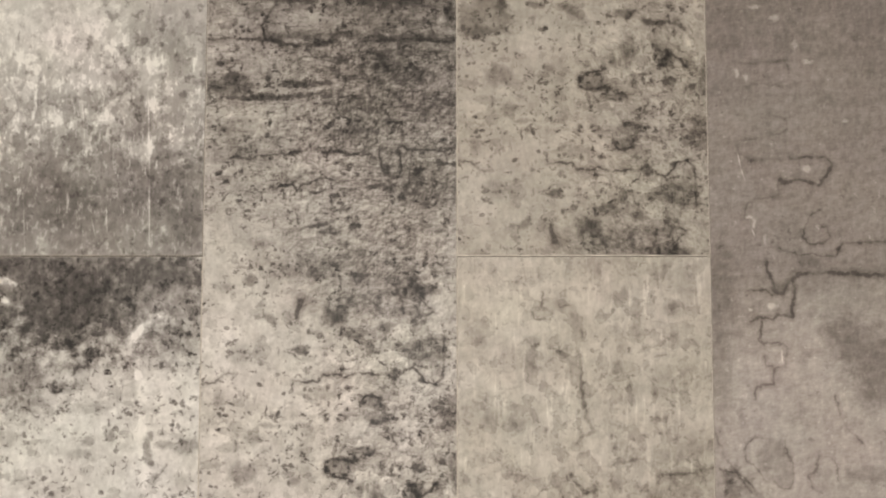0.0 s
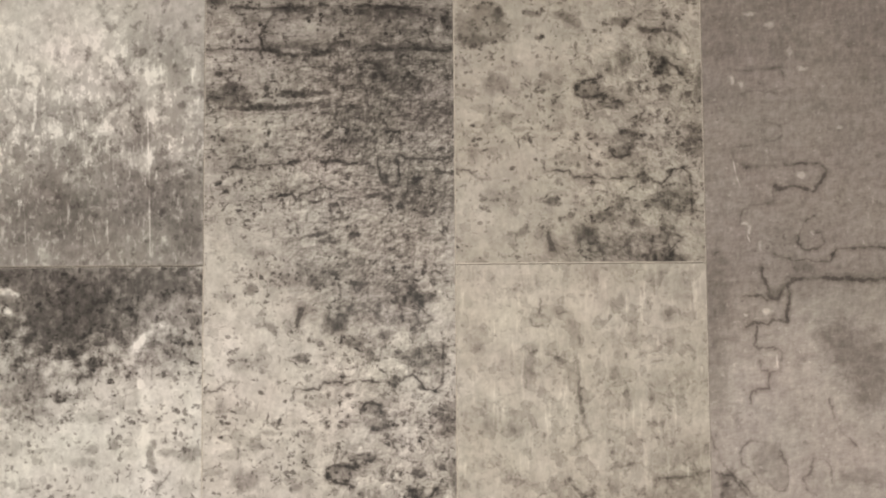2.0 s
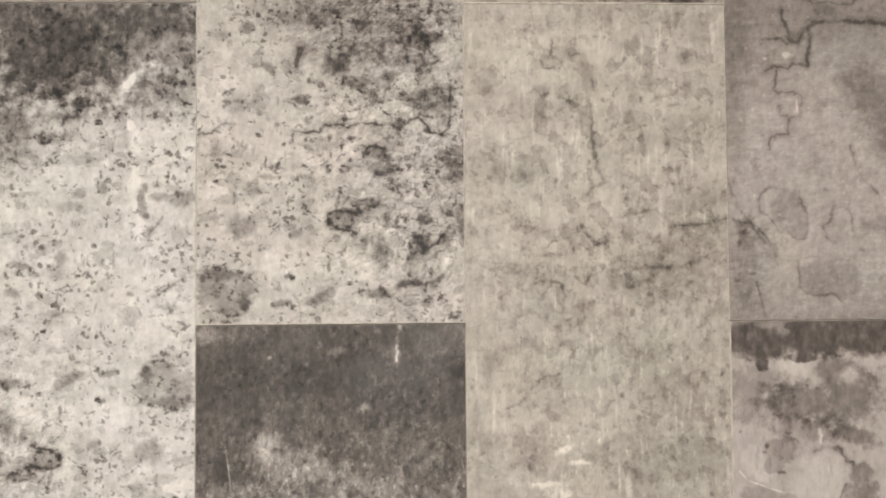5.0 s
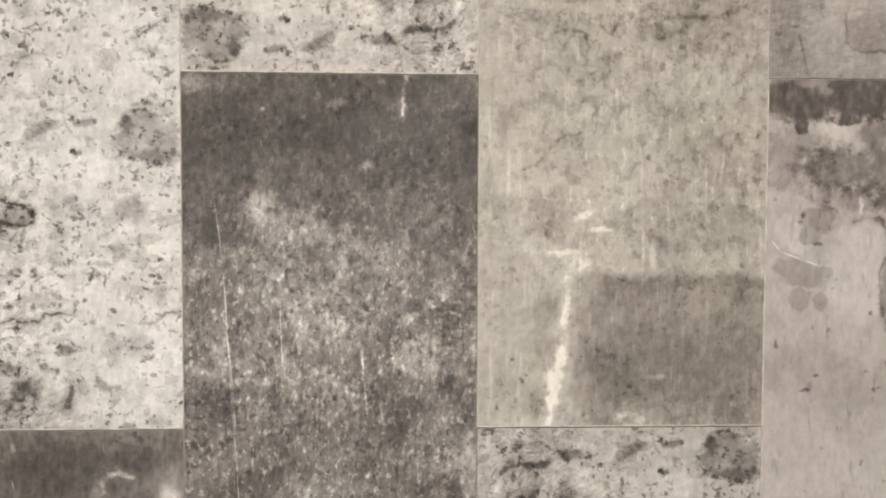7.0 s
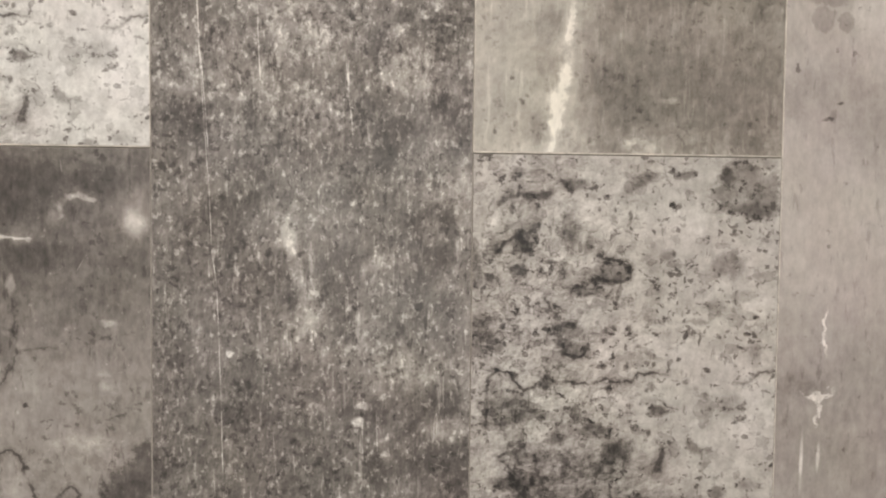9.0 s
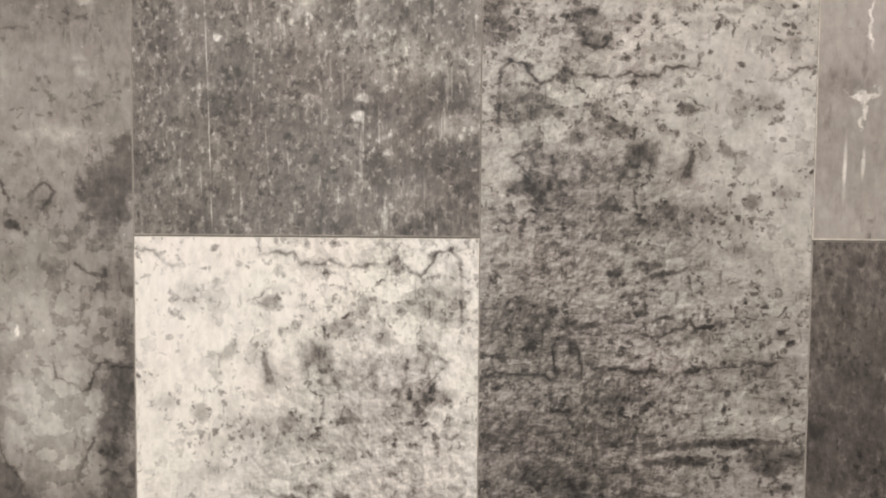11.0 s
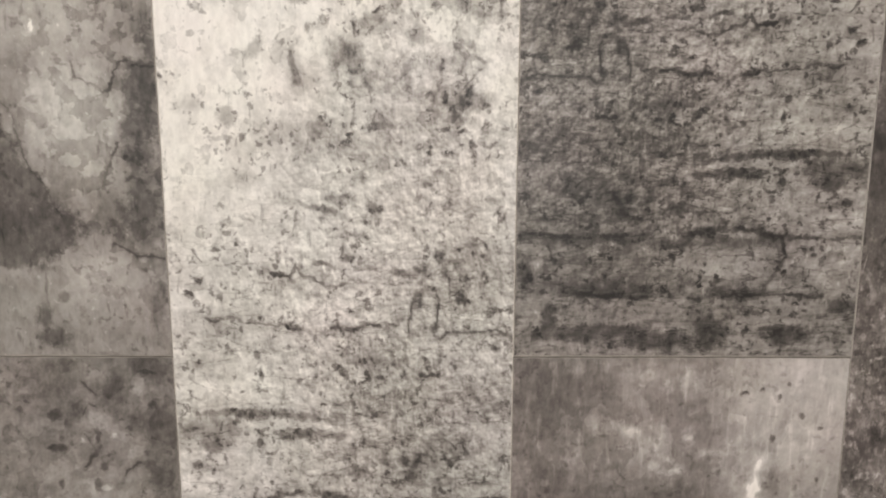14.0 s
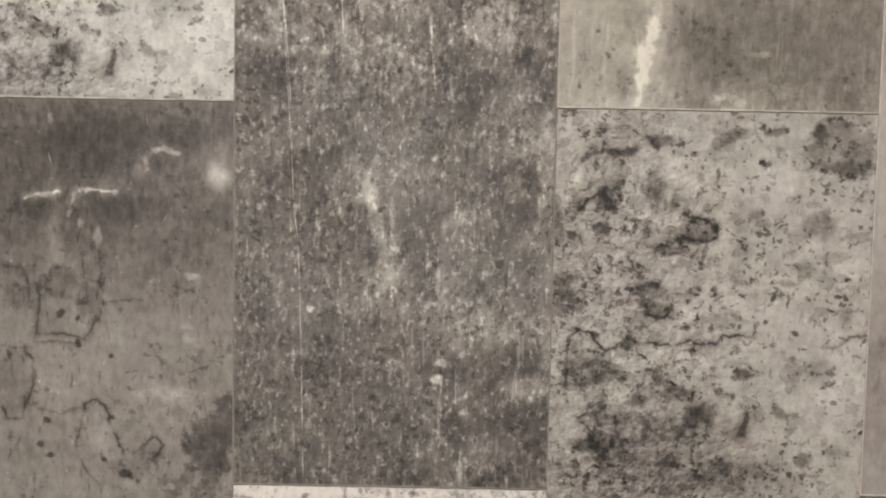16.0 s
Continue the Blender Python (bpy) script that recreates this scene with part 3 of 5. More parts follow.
    g.spots(-0.04, 0.60, 0.30, (0.240, -0.608, 0.0241, 0.0119, 0), (0.278, -0.610, 0.0216, 0.0163, 0), (0.155, -0.675, 0.0373, 0.0271, 0), (0.241, -0.659, 0.0323, 0.0163, 0), (0.020, -0.328, 0.0308, 0.0206, 1), (0.092, -0.378, 0.0468, 0.0156, 1), (0.227, -0.342, 0.0317, 0.0063, 1), (0.102, -0.616, 0.0316, 0.0161, 0), (0.081, -0.589, 0.0210, 0.0107, 0))
    g.line(0.131, -0.643, 0.134, -0.675, 0.0008, 0.14, False)
    g.line(0.113, -0.627, 0.114, -0.653, 0.0008, 0.14, False)
    g.line(0.114, -0.653, 0.117, -0.680, 0.0008, 0.14, False)
    g.line(0.197, -0.621, 0.199, -0.675, 0.0008, 0.16, False)
    g.line(0.210, -0.605, 0.212, -0.654, 0.0008, 0.16, False)
    g.line(0.057, -0.664, 0.059, -0.696, 0.0006, 0.14, False)
    g.line(0.262, -0.659, 0.284, -0.667, 0.0006, 0.12, False)
    g.line(0.284, -0.667, 0.300, -0.665, 0.0006, 0.12, False)
    g.spots(0.12, 0.80, 0.30, (0.025, -0.302, 0.0205, 0.0103, 1), (0.035, -0.291, 0.0154, 0.0103, 1), (0.237, -0.292, 0.0316, 0.0157, 1), (0.107, -0.305, 0.0104, 0.0207, 1))
    g.spots(-0.19, 0.50, 0.30, (0.266, -0.314, 0.0092, 0.0126, 0), (0.294, -0.306, 0.0041, 0.0042, 0), (0.294, -0.054, 0.0095, 0.0091, 0))
    g.spots(0.10, 0.80, 0.50, (0.294, -0.311, 0.0061, 0.0084, 0), (0.294, -0.280, 0.0070, 0.0062, 0), (0.295, -0.105, 0.0029, 0.0056, 0), (0.290, -0.173, 0.0034, 0.0068, 0), (0.299, -0.250, 0.0030, 0.0071, 0), (0.261, -0.280, 0.0101, 0.0052, 0), (0.275, -0.396, 0.0156, 0.0165, 0), (0.272, -0.225, 0.0099, 0.0070, 0))
    g.spots(0.02, 0.70, 0.60, (0.276, -0.285, 0.0303, 0.0312, 0), (0.265, -0.391, 0.0312, 0.0442, 0), (0.284, -0.210, 0.0247, 0.0199, 0))
    return g.done()


def drip_print():
    """Smooth pale screed with hair lines above, a dark panel and a pale run at its foot."""
    g = Print("drip_print", 23.9, 0.735)
    g.mottle(7, 0.16)
    g.mottle(24, 0.22, 5, 0.65, 3.0)
    g.mottle((100, 70), 0.16, 3, 0.6, 5.0)
    g.emboss((80, 70), 0.12, None, 4.0)
    g.islands((20, 24), 0.58, -0.03, -0.05, g.area(0.17, -0.22, 0.2, 0.26, 0, 0.5), 6.0)
    g.islands((40, 34), 0.55, -0.07, -0.07, g.area(0.17, -0.15, 0.2, 0.2, 0, 0.6), 17.0)
    g.islands((60, 50), 0.56, -0.06, -0.05, g.area(0.2, -0.42, 0.2, 0.2, 0, 0.6), 8.0)
    g.flecks((120, 14), 0.56, 0.7, 0.08, 12.0)
    g.flecks((130, 40), 0.58, 0.70, -0.05, 21.0)
    g.mottle((120, 10), 0.05, 3, 0.6, 8.0)
    g.mottle(60, 0.12, 4, 0.65, 12.0)
    g.dots(80, 0.24, -0.08, 0.46)
    g.tides((15, 15), 0.014, -0.05, 1.5, g.area(0.16, -0.25, 0.2, 0.22, 0, 0.5))
    g.flecks((150, 60), 0.58, 0.72, 0.12, 6.0, g.area(0.18, -0.49, 0.2, 0.11, 0, 0.6))
    panel = g.math("MULTIPLY", g.ramp(g.node("ShaderNodeSeparateXYZ", i0=g.wander).outputs[1], -0.560, -0.574),
                   g.ramp(g.node("ShaderNodeSeparateXYZ", i0=g.wander).outputs[0], 0.09, 0.13))
    g.plus(g.mul(panel, -0.16))
    g.flecks((140, 60), 0.55, 0.70, 0.08, 3.0, g.area(0.2, -0.76, 0.2, 0.08, 0, 0.6))
    g.islands((30, 26), 0.54, 0.07, 0.0, g.area(0.2, -0.76, 0.2, 0.08, 0, 0.6), 5.0)
    g.blot(0.05, -0.66, 0.06, 0.10, -0.05, 0, 0.6)
    g.crack(0.0017, -0.14, (0.117, -0.112), (0.135, -0.118), (0.142, -0.115), (0.145, -0.138), (0.148, -0.168), (0.151, -0.188), (0.161, -0.205), (0.144, -0.211), (0.140, -0.220))
    g.crack(0.0020, -0.16, (0.133, -0.254), (0.143, -0.267), (0.149, -0.275), (0.160, -0.272))
    g.crack(0.0011, -0.10, (0.091, -0.281), (0.100, -0.270), (0.116, -0.268), (0.124, -0.285))
    g.crack(0.0017, -0.14, (0.079, -0.319), (0.093, -0.314), (0.106, -0.319), (0.114, -0.332), (0.110, -0.345), (0.112, -0.360))
    g.crack(0.0014, -0.12, (0.126, -0.300), (0.124, -0.313), (0.136, -0.321), (0.137, -0.312))
    g.crack(0.0011, -0.12, (0.089, -0.065), (0.092, -0.073), (0.109, -0.075), (0.110, -0.065), (0.099, -0.060), (0.100, -0.041))
    g.crack(0.0014, -0.11, (0.145, -0.082), (0.147, -0.095))
    g.crack(0.0011, -0.10, (0.119, -0.055), (0.122, -0.060), (0.132, -0.059))
    g.crack(0.0017, -0.11, (0.190, -0.241), (0.216, -0.237), (0.236, -0.255), (0.276, -0.253), (0.303, -0.245))
    g.crack(0.0022, -0.12, (0.175, -0.310), (0.202, -0.302), (0.248, -0.300), (0.275, -0.288), (0.292, -0.284))
    g.crack(0.0011, -0.11, (0.227, -0.192), (0.251, -0.187), (0.255, -0.175))
    g.crack(0.0011, -0.11, (0.276, -0.099), (0.284, -0.106), (0.283, -0.117))
    g.crack(0.0011, -0.11, (0.222, -0.109), (0.232, -0.119), (0.245, -0.117))
    g.spots(-0.09, 0.50, 0.20, (0.263, -0.228, 0.0400, 0.0118, 15), (0.188, -0.316, 0.0298, 0.0078, 10), (0.238, -0.149, 0.0120, 0.0186, 0), (0.204, -0.161, 0.0147, 0.0106, 0), (0.188, -0.129, 0.0053, 0.0080, 0), (0.253, -0.062, 0.0094, 0.0107, 0), (0.196, -0.048, 0.0067, 0.0081, 0), (0.278, -0.132, 0.0053, 0.0067, 0))
    g.spots(-0.08, 0.60, 0.20, (0.242, -0.307, 0.0597, 0.0293, 11), (0.260, -0.029, 0.0334, 0.0135, -15), (0.269, -0.255, 0.0398, 0.0079, 0))
    g.spots(-0.08, 0.60, 0.25, (0.085, -0.128, 0.0147, 0.0053, 0), (0.071, -0.198, 0.0080, 0.0092, 0), (0.088, -0.101, 0.0094, 0.0067, 0), (0.072, -0.031, 0.0054, 0.0027, 0), (0.093, -0.287, 0.0066, 0.0033, 0), (0.067, -0.257, 0.0133, 0.0039, 0), (0.028, -0.101, 0.0080, 0.0067, 0), (0.041, -0.188, 0.0093, 0.0106, 0))
    g.spots(-0.16, 0.50, 0.00, (0.183, -0.065, 0.0020, 0.0033, 0), (0.158, -0.110, 0.0027, 0.0020, 0), (0.202, -0.110, 0.0020, 0.0027, 0), (0.180, -0.211, 0.0020, 0.0033, 0), (0.141, -0.181, 0.0020, 0.0033, 0), (0.188, -0.352, 0.0033, 0.0046, 0), (0.143, -0.342, 0.0040, 0.0046, 0), (0.209, -0.332, 0.0026, 0.0033, 0), (0.156, -0.300, 0.0040, 0.0033, 0))
    g.spots(0.04, 0.80, 0.00, (0.065, -0.061, 0.0402, 0.0334, 0), (0.038, -0.154, 0.0266, 0.0265, 0), (0.057, -0.280, 0.0331, 0.0196, 0), (0.159, -0.055, 0.0268, 0.0201, 0), (0.118, -0.175, 0.0266, 0.0265, 0))
    g.crack(0.0013, -0.12, (0.047, -0.458), (0.065, -0.450), (0.077, -0.433), (0.088, -0.424), (0.105, -0.421))
    g.spots(-0.08, 0.60, 0.20, (0.021, -0.495, 0.0213, 0.0106, 0), (0.077, -0.510, 0.0238, 0.0178, 0), (0.026, -0.410, 0.0071, 0.0176, 0))
    g.spots(-0.08, 0.70, 0.40, (0.205, -0.403, 0.0241, 0.0148, 0), (0.235, -0.444, 0.0545, 0.0357, 0), (0.206, -0.510, 0.0544, 0.0478, 0), (0.267, -0.522, 0.0365, 0.0359, 0))
    g.spots(0.15, 0.70, 0.30, (0.104, -0.553, 0.0132, 0.0083, 0), (0.089, -0.543, 0.0203, 0.0030, 0), (0.182, -0.546, 0.0036, 0.0155, 0), (0.154, -0.712, 0.0097, 0.0030, -1), (0.172, -0.718, 0.0048, 0.0036, -1), (0.186, -0.672, 0.0085, 0.0024, 0), (0.128, -0.519, 0.0108, 0.0024, 0), (0.110, -0.504, 0.0119, 0.0036, 20))
    g.crack(0.0051, 0.28, (0.090, -0.629), (0.086, -0.656), (0.080, -0.680), (0.079, -0.696))
    g.crack(0.0024, 0.22, (0.077, -0.698), (0.075, -0.710), (0.074, -0.722))
    g.crack(0.0024, 0.16, (0.091, -0.569), (0.094, -0.587), (0.090, -0.617))
    g.spots(-0.07, 0.60, 0.30, (0.072, -0.599, 0.0149, 0.0149, 0), (0.075, -0.641, 0.0108, 0.0239, 0))
    g.spots(-0.16, 0.50, 0.00, (0.071, -0.525, 0.0030, 0.0047, 0), (0.045, -0.676, 0.0024, 0.0030, 0), (0.050, -0.671, 0.0018, 0.0018, 0), (0.074, -0.513, 0.0036, 0.0036, 0), (0.175, -0.445, 0.0024, 0.0030, 0), (0.159, -0.683, 0.0024, 0.0024, 0))
    g.spots(0.08, 0.70, 0.50, (0.158, -0.803, 0.0297, 0.0126, 0), (0.192, -0.745, 0.0181, 0.0115, 0), (0.114, -0.731, 0.0223, 0.0026, 0), (0.197, -0.793, 0.0079, 0.0152, 0), (0.169, -0.732, 0.0101, 0.0211, 0), (0.140, -0.747, 0.0060, 0.0083, 0), (0.230, -0.758, 0.0060, 0.0083, 0))
    g.spots(0.13, 0.60, 0.00, (0.142, -0.745, 0.0045, 0.0031, 0), (0.150, -0.716, 0.0066, 0.0042, 0), (0.185, -0.794, 0.0035, 0.0025, 0), (0.192, -0.750, 0.0060, 0.0047, 0), (0.162, -0.796, 0.0025, 0.0041, 0))
    g.spots(0.02, 0.40, 0.15, (0.035, -0.757, 0.0354, 0.0906, 0), (0.072, -0.783, 0.0250, 0.0134, 0))
    g.spots(-0.06, 0.60, 0.30, (0.233, -0.674, 0.0766, 0.0436, 0), (0.260, -0.778, 0.0445, 0.0463, 0), (0.130, -0.673, 0.0411, 0.0327, 0))
    g.spots(-0.22, 0.50, 0.00, (0.039, -0.765, 0.0030, 0.0026, 0), (0.022, -0.754, 0.0020, 0.0016, 0), (0.020, -0.704, 0.0021, 0.0021, 0), (0.037, -0.654, 0.0021, 0.0022, 0), (0.092, -0.786, 0.0040, 0.0015, 0), (0.062, -0.783, 0.0025, 0.0020, 0), (0.077, -0.790, 0.0025, 0.0020, 0), (0.064, -0.744, 0.0025, 0.0026, 0), (0.052, -0.795, 0.0020, 0.0020, 0))
    g.spots(-0.08, 0.60, 0.30, (0.073, -0.736, 0.0081, 0.0074, 0), (0.061, -0.704, 0.0102, 0.0215, 0), (0.093, -0.726, 0.0132, 0.0159, 0))
    return g.done()


def tide_print():
    """Brown-grey screed crossed by wandering tide lines."""
    g = Print("tide_print", 37.3, 0.55)
    g.mottle(6, 0.12)
    g.mottle(26, 0.14, 5, 0.65, 3.0)
    g.mottle((90, 90), 0.14, 3, 0.6, 5.0)
    g.mottle((10, 60), 0.12, 3, 0.6, 8.0)
    g.mottle((180, 140), 0.14, 3, 0.6, 15.0)
    g.flecks((150, 130), 0.62, 0.72, 0.10, 4.0)
    g.emboss((60, 90), 0.25, None, 6.0)
    g.mottle((120, 12), 0.06, 3, 0.6, 9.0)
    g.dots(70, 0.24, -0.1, 0.55)
    g.blot(0.14, -0.07, 0.3, 0.10, -0.05, 0, 0.8)
    g.blot(0.16, -0.57, 0.2, 0.15, 0.13, 0, 0.4)
    g.crack(0.0014, -0.07, (0.038, -0.130), (0.096, -0.127), (0.100, -0.142))
    g.crack(0.0014, -0.07, (0.047, -0.159), (0.064, -0.154), (0.092, -0.159))
    g.crack(0.0014, -0.09, (0.036, -0.194), (0.074, -0.192), (0.095, -0.200), (0.096, -0.212), (0.073, -0.218), (0.036, -0.224), (0.035, -0.238), (0.052, -0.248))
    g.crack(0.0017, -0.17, (0.052, -0.247), (0.099, -0.246), (0.120, -0.243), (0.141, -0.243), (0.147, -0.253), (0.139, -0.269), (0.132, -0.277), (0.119, -0.276), (0.105, -0.272), (0.090, -0.275), (0.085, -0.271))
    g.crack(0.0014, -0.10, (0.084, -0.272), (0.083, -0.289), (0.071, -0.292), (0.051, -0.296), (0.044, -0.303), (0.042, -0.316))
    g.crack(0.0011, -0.15, (0.133, -0.306), (0.123, -0.311), (0.114, -0.325), (0.111, -0.340), (0.120, -0.347), (0.133, -0.348), (0.144, -0.341), (0.141, -0.329), (0.131, -0.327))
    g.crack(0.0014, -0.15, (0.152, -0.354), (0.160, -0.345), (0.184, -0.346), (0.210, -0.345), (0.231, -0.348))
    g.crack(0.0011, -0.11, (0.083, -0.353), (0.110, -0.360), (0.150, -0.363), (0.154, -0.354))
    g.crack(0.0020, -0.21, (0.097, -0.391), (0.106, -0.383), (0.129, -0.384), (0.146, -0.381), (0.169, -0.383), (0.183, -0.386), (0.208, -0.384), (0.243, -0.388))
    g.crack(0.0017, -0.18, (0.097, -0.391), (0.099, -0.403), (0.095, -0.433), (0.081, -0.432), (0.074, -0.438), (0.057, -0.434), (0.047, -0.440))
    g.crack(0.0017, -0.18, (0.066, -0.370), (0.070, -0.386), (0.076, -0.403), (0.085, -0.406), (0.092, -0.393))
    g.spots(-0.10, 0.50, 0.00, (0.082, -0.400, 0.0087, 0.0087, 0), (0.123, -0.370, 0.0094, 0.0067, 0), (0.109, -0.370, 0.0040, 0.0054, 0))
    g.crack(0.0011, -0.12, (0.043, -0.403), (0.065, -0.401), (0.072, -0.407))
    g.crack(0.0014, -0.15, (0.059, -0.440), (0.057, -0.460), (0.061, -0.465), (0.083, -0.464), (0.088, -0.473), (0.084, -0.491), (0.072, -0.493), (0.071, -0.512), (0.052, -0.516), (0.049, -0.529))
    g.crack(0.0011, -0.09, (0.061, -0.479), (0.062, -0.493), (0.074, -0.490))
    g.crack(0.0014, -0.09, (0.110, -0.476), (0.108, -0.489))
    g.spots(-0.16, 0.50, 0.15, (0.183, -0.473, 0.0410, 0.0306, -15), (0.195, -0.506, 0.0267, 0.0328, 0), (0.160, -0.453, 0.0267, 0.0199, 0))
    g.crack(0.0011, -0.12, (0.048, -0.573), (0.070, -0.576), (0.076, -0.568), (0.082, -0.574), (0.084, -0.591), (0.091, -0.604), (0.092, -0.623), (0.088, -0.633), (0.079, -0.635), (0.069, -0.626), (0.056, -0.623), (0.049, -0.610), (0.038, -0.600), (0.035, -0.587), (0.048, -0.573))
    g.spots(-0.07, 0.20, 0.00, (0.071, -0.600, 0.0198, 0.0220, 0), (0.079, -0.617, 0.0145, 0.0168, 0))
    g.crack(0.0011, -0.10, (0.125, -0.639), (0.114, -0.633), (0.109, -0.618), (0.120, -0.607), (0.123, -0.597), (0.136, -0.596), (0.143, -0.607), (0.145, -0.623))
    g.spots(-0.04, 0.20, 0.00, (0.125, -0.620, 0.0165, 0.0162, 0))
    g.crack(0.0011, -0.13, (-0.001, -0.565), (0.010, -0.591), (0.023, -0.613), (0.042, -0.629), (0.055, -0.644))
    g.spots(-0.11, 0.60, 0.30, (0.023, -0.615, 0.0092, 0.0065, 0), (0.019, -0.631, 0.0079, 0.0090, 0), (0.031, -0.545, 0.0040, 0.0065, 0))
    g.crack(0.0011, -0.11, (0.143, -0.525), (0.150, -0.552), (0.157, -0.565), (0.176, -0.581))
    g.spots(-0.10, 0.60, 0.20, (0.175, -0.617, 0.0264, 0.0091, 0))
    g.spots(-0.07, 0.50, 0.00, (0.009, -0.486, 0.0133, 0.0721, 0), (0.011, -0.393, 0.0147, 0.0399, 0))
    g.spots(0.17, 0.50, 0.00, (0.060, -0.060, 0.0075, 0.0028, 0), (0.082, -0.073, 0.0069, 0.0035, 0), (0.107, -0.106, 0.0027, 0.0062, 0), (0.122, -0.128, 0.0055, 0.0028, 0), (0.036, -0.143, 0.0027, 0.0048, 0), (0.048, -0.148, 0.0027, 0.0041, 0), (0.165, -0.199, 0.0034, 0.0021, 0), (0.117, -0.258, 0.0047, 0.0034, 0), (0.129, -0.327, 0.0027, 0.0020, 0), (0.047, -0.316, 0.0047, 0.0020, 0), (0.066, -0.343, 0.0020, 0.0060, 0), (0.046, -0.425, 0.0027, 0.0020, 0), (0.071, -0.422, 0.0040, 0.0040, 0), (0.081, -0.481, 0.0013, 0.0079, 0), (0.053, -0.323, 0.0020, 0.0054, 0))
    g.line(0.035, -0.238, 0.039, -0.258, 0.0010, 0.20, False)
    g.line(0.039, -0.258, 0.044, -0.273, 0.0010, 0.20, False)
    g.line(0.050, -0.329, 0.054, -0.340, 0.0010, 0.20, False)
    g.crack(0.0010, -0.12, (0.079, -0.660), (0.080, -0.687), (0.086, -0.693), (0.098, -0.697), (0.120, -0.695), (0.129, -0.704))
    g.crack(0.0010, -0.09, (0.076, -0.658), (0.097, -0.653), (0.122, -0.657), (0.139, -0.658))
    g.spots(-0.09, 0.20, 0.00, (0.110, -0.676, 0.0307, 0.0179, 1), (0.135, -0.680, 0.0184, 0.0209, 1))
    g.crack(0.0010, -0.11, (0.006, -0.611), (0.024, -0.616), (0.036, -0.631), (0.048, -0.640), (0.056, -0.663))
    g.spots(-0.10, 0.60, 0.50, (0.021, -0.643, 0.0182, 0.0296, 1), (0.019, -0.687, 0.0152, 0.0208, 1), (0.049, -0.651, 0.0085, 0.0107, 1))
    g.crack(0.0010, -0.12, (0.031, -0.681), (0.037, -0.708), (0.040, -0.722))
    g.spots(-0.16, 0.50, 0.00, (0.012, -0.637, 0.0024, 0.0047, 1), (0.018, -0.625, 0.0036, 0.0030, 1), (0.028, -0.672, 0.0049, 0.0024, 1), (0.009, -0.679, 0.0036, 0.0024, 1))
    return g.done()


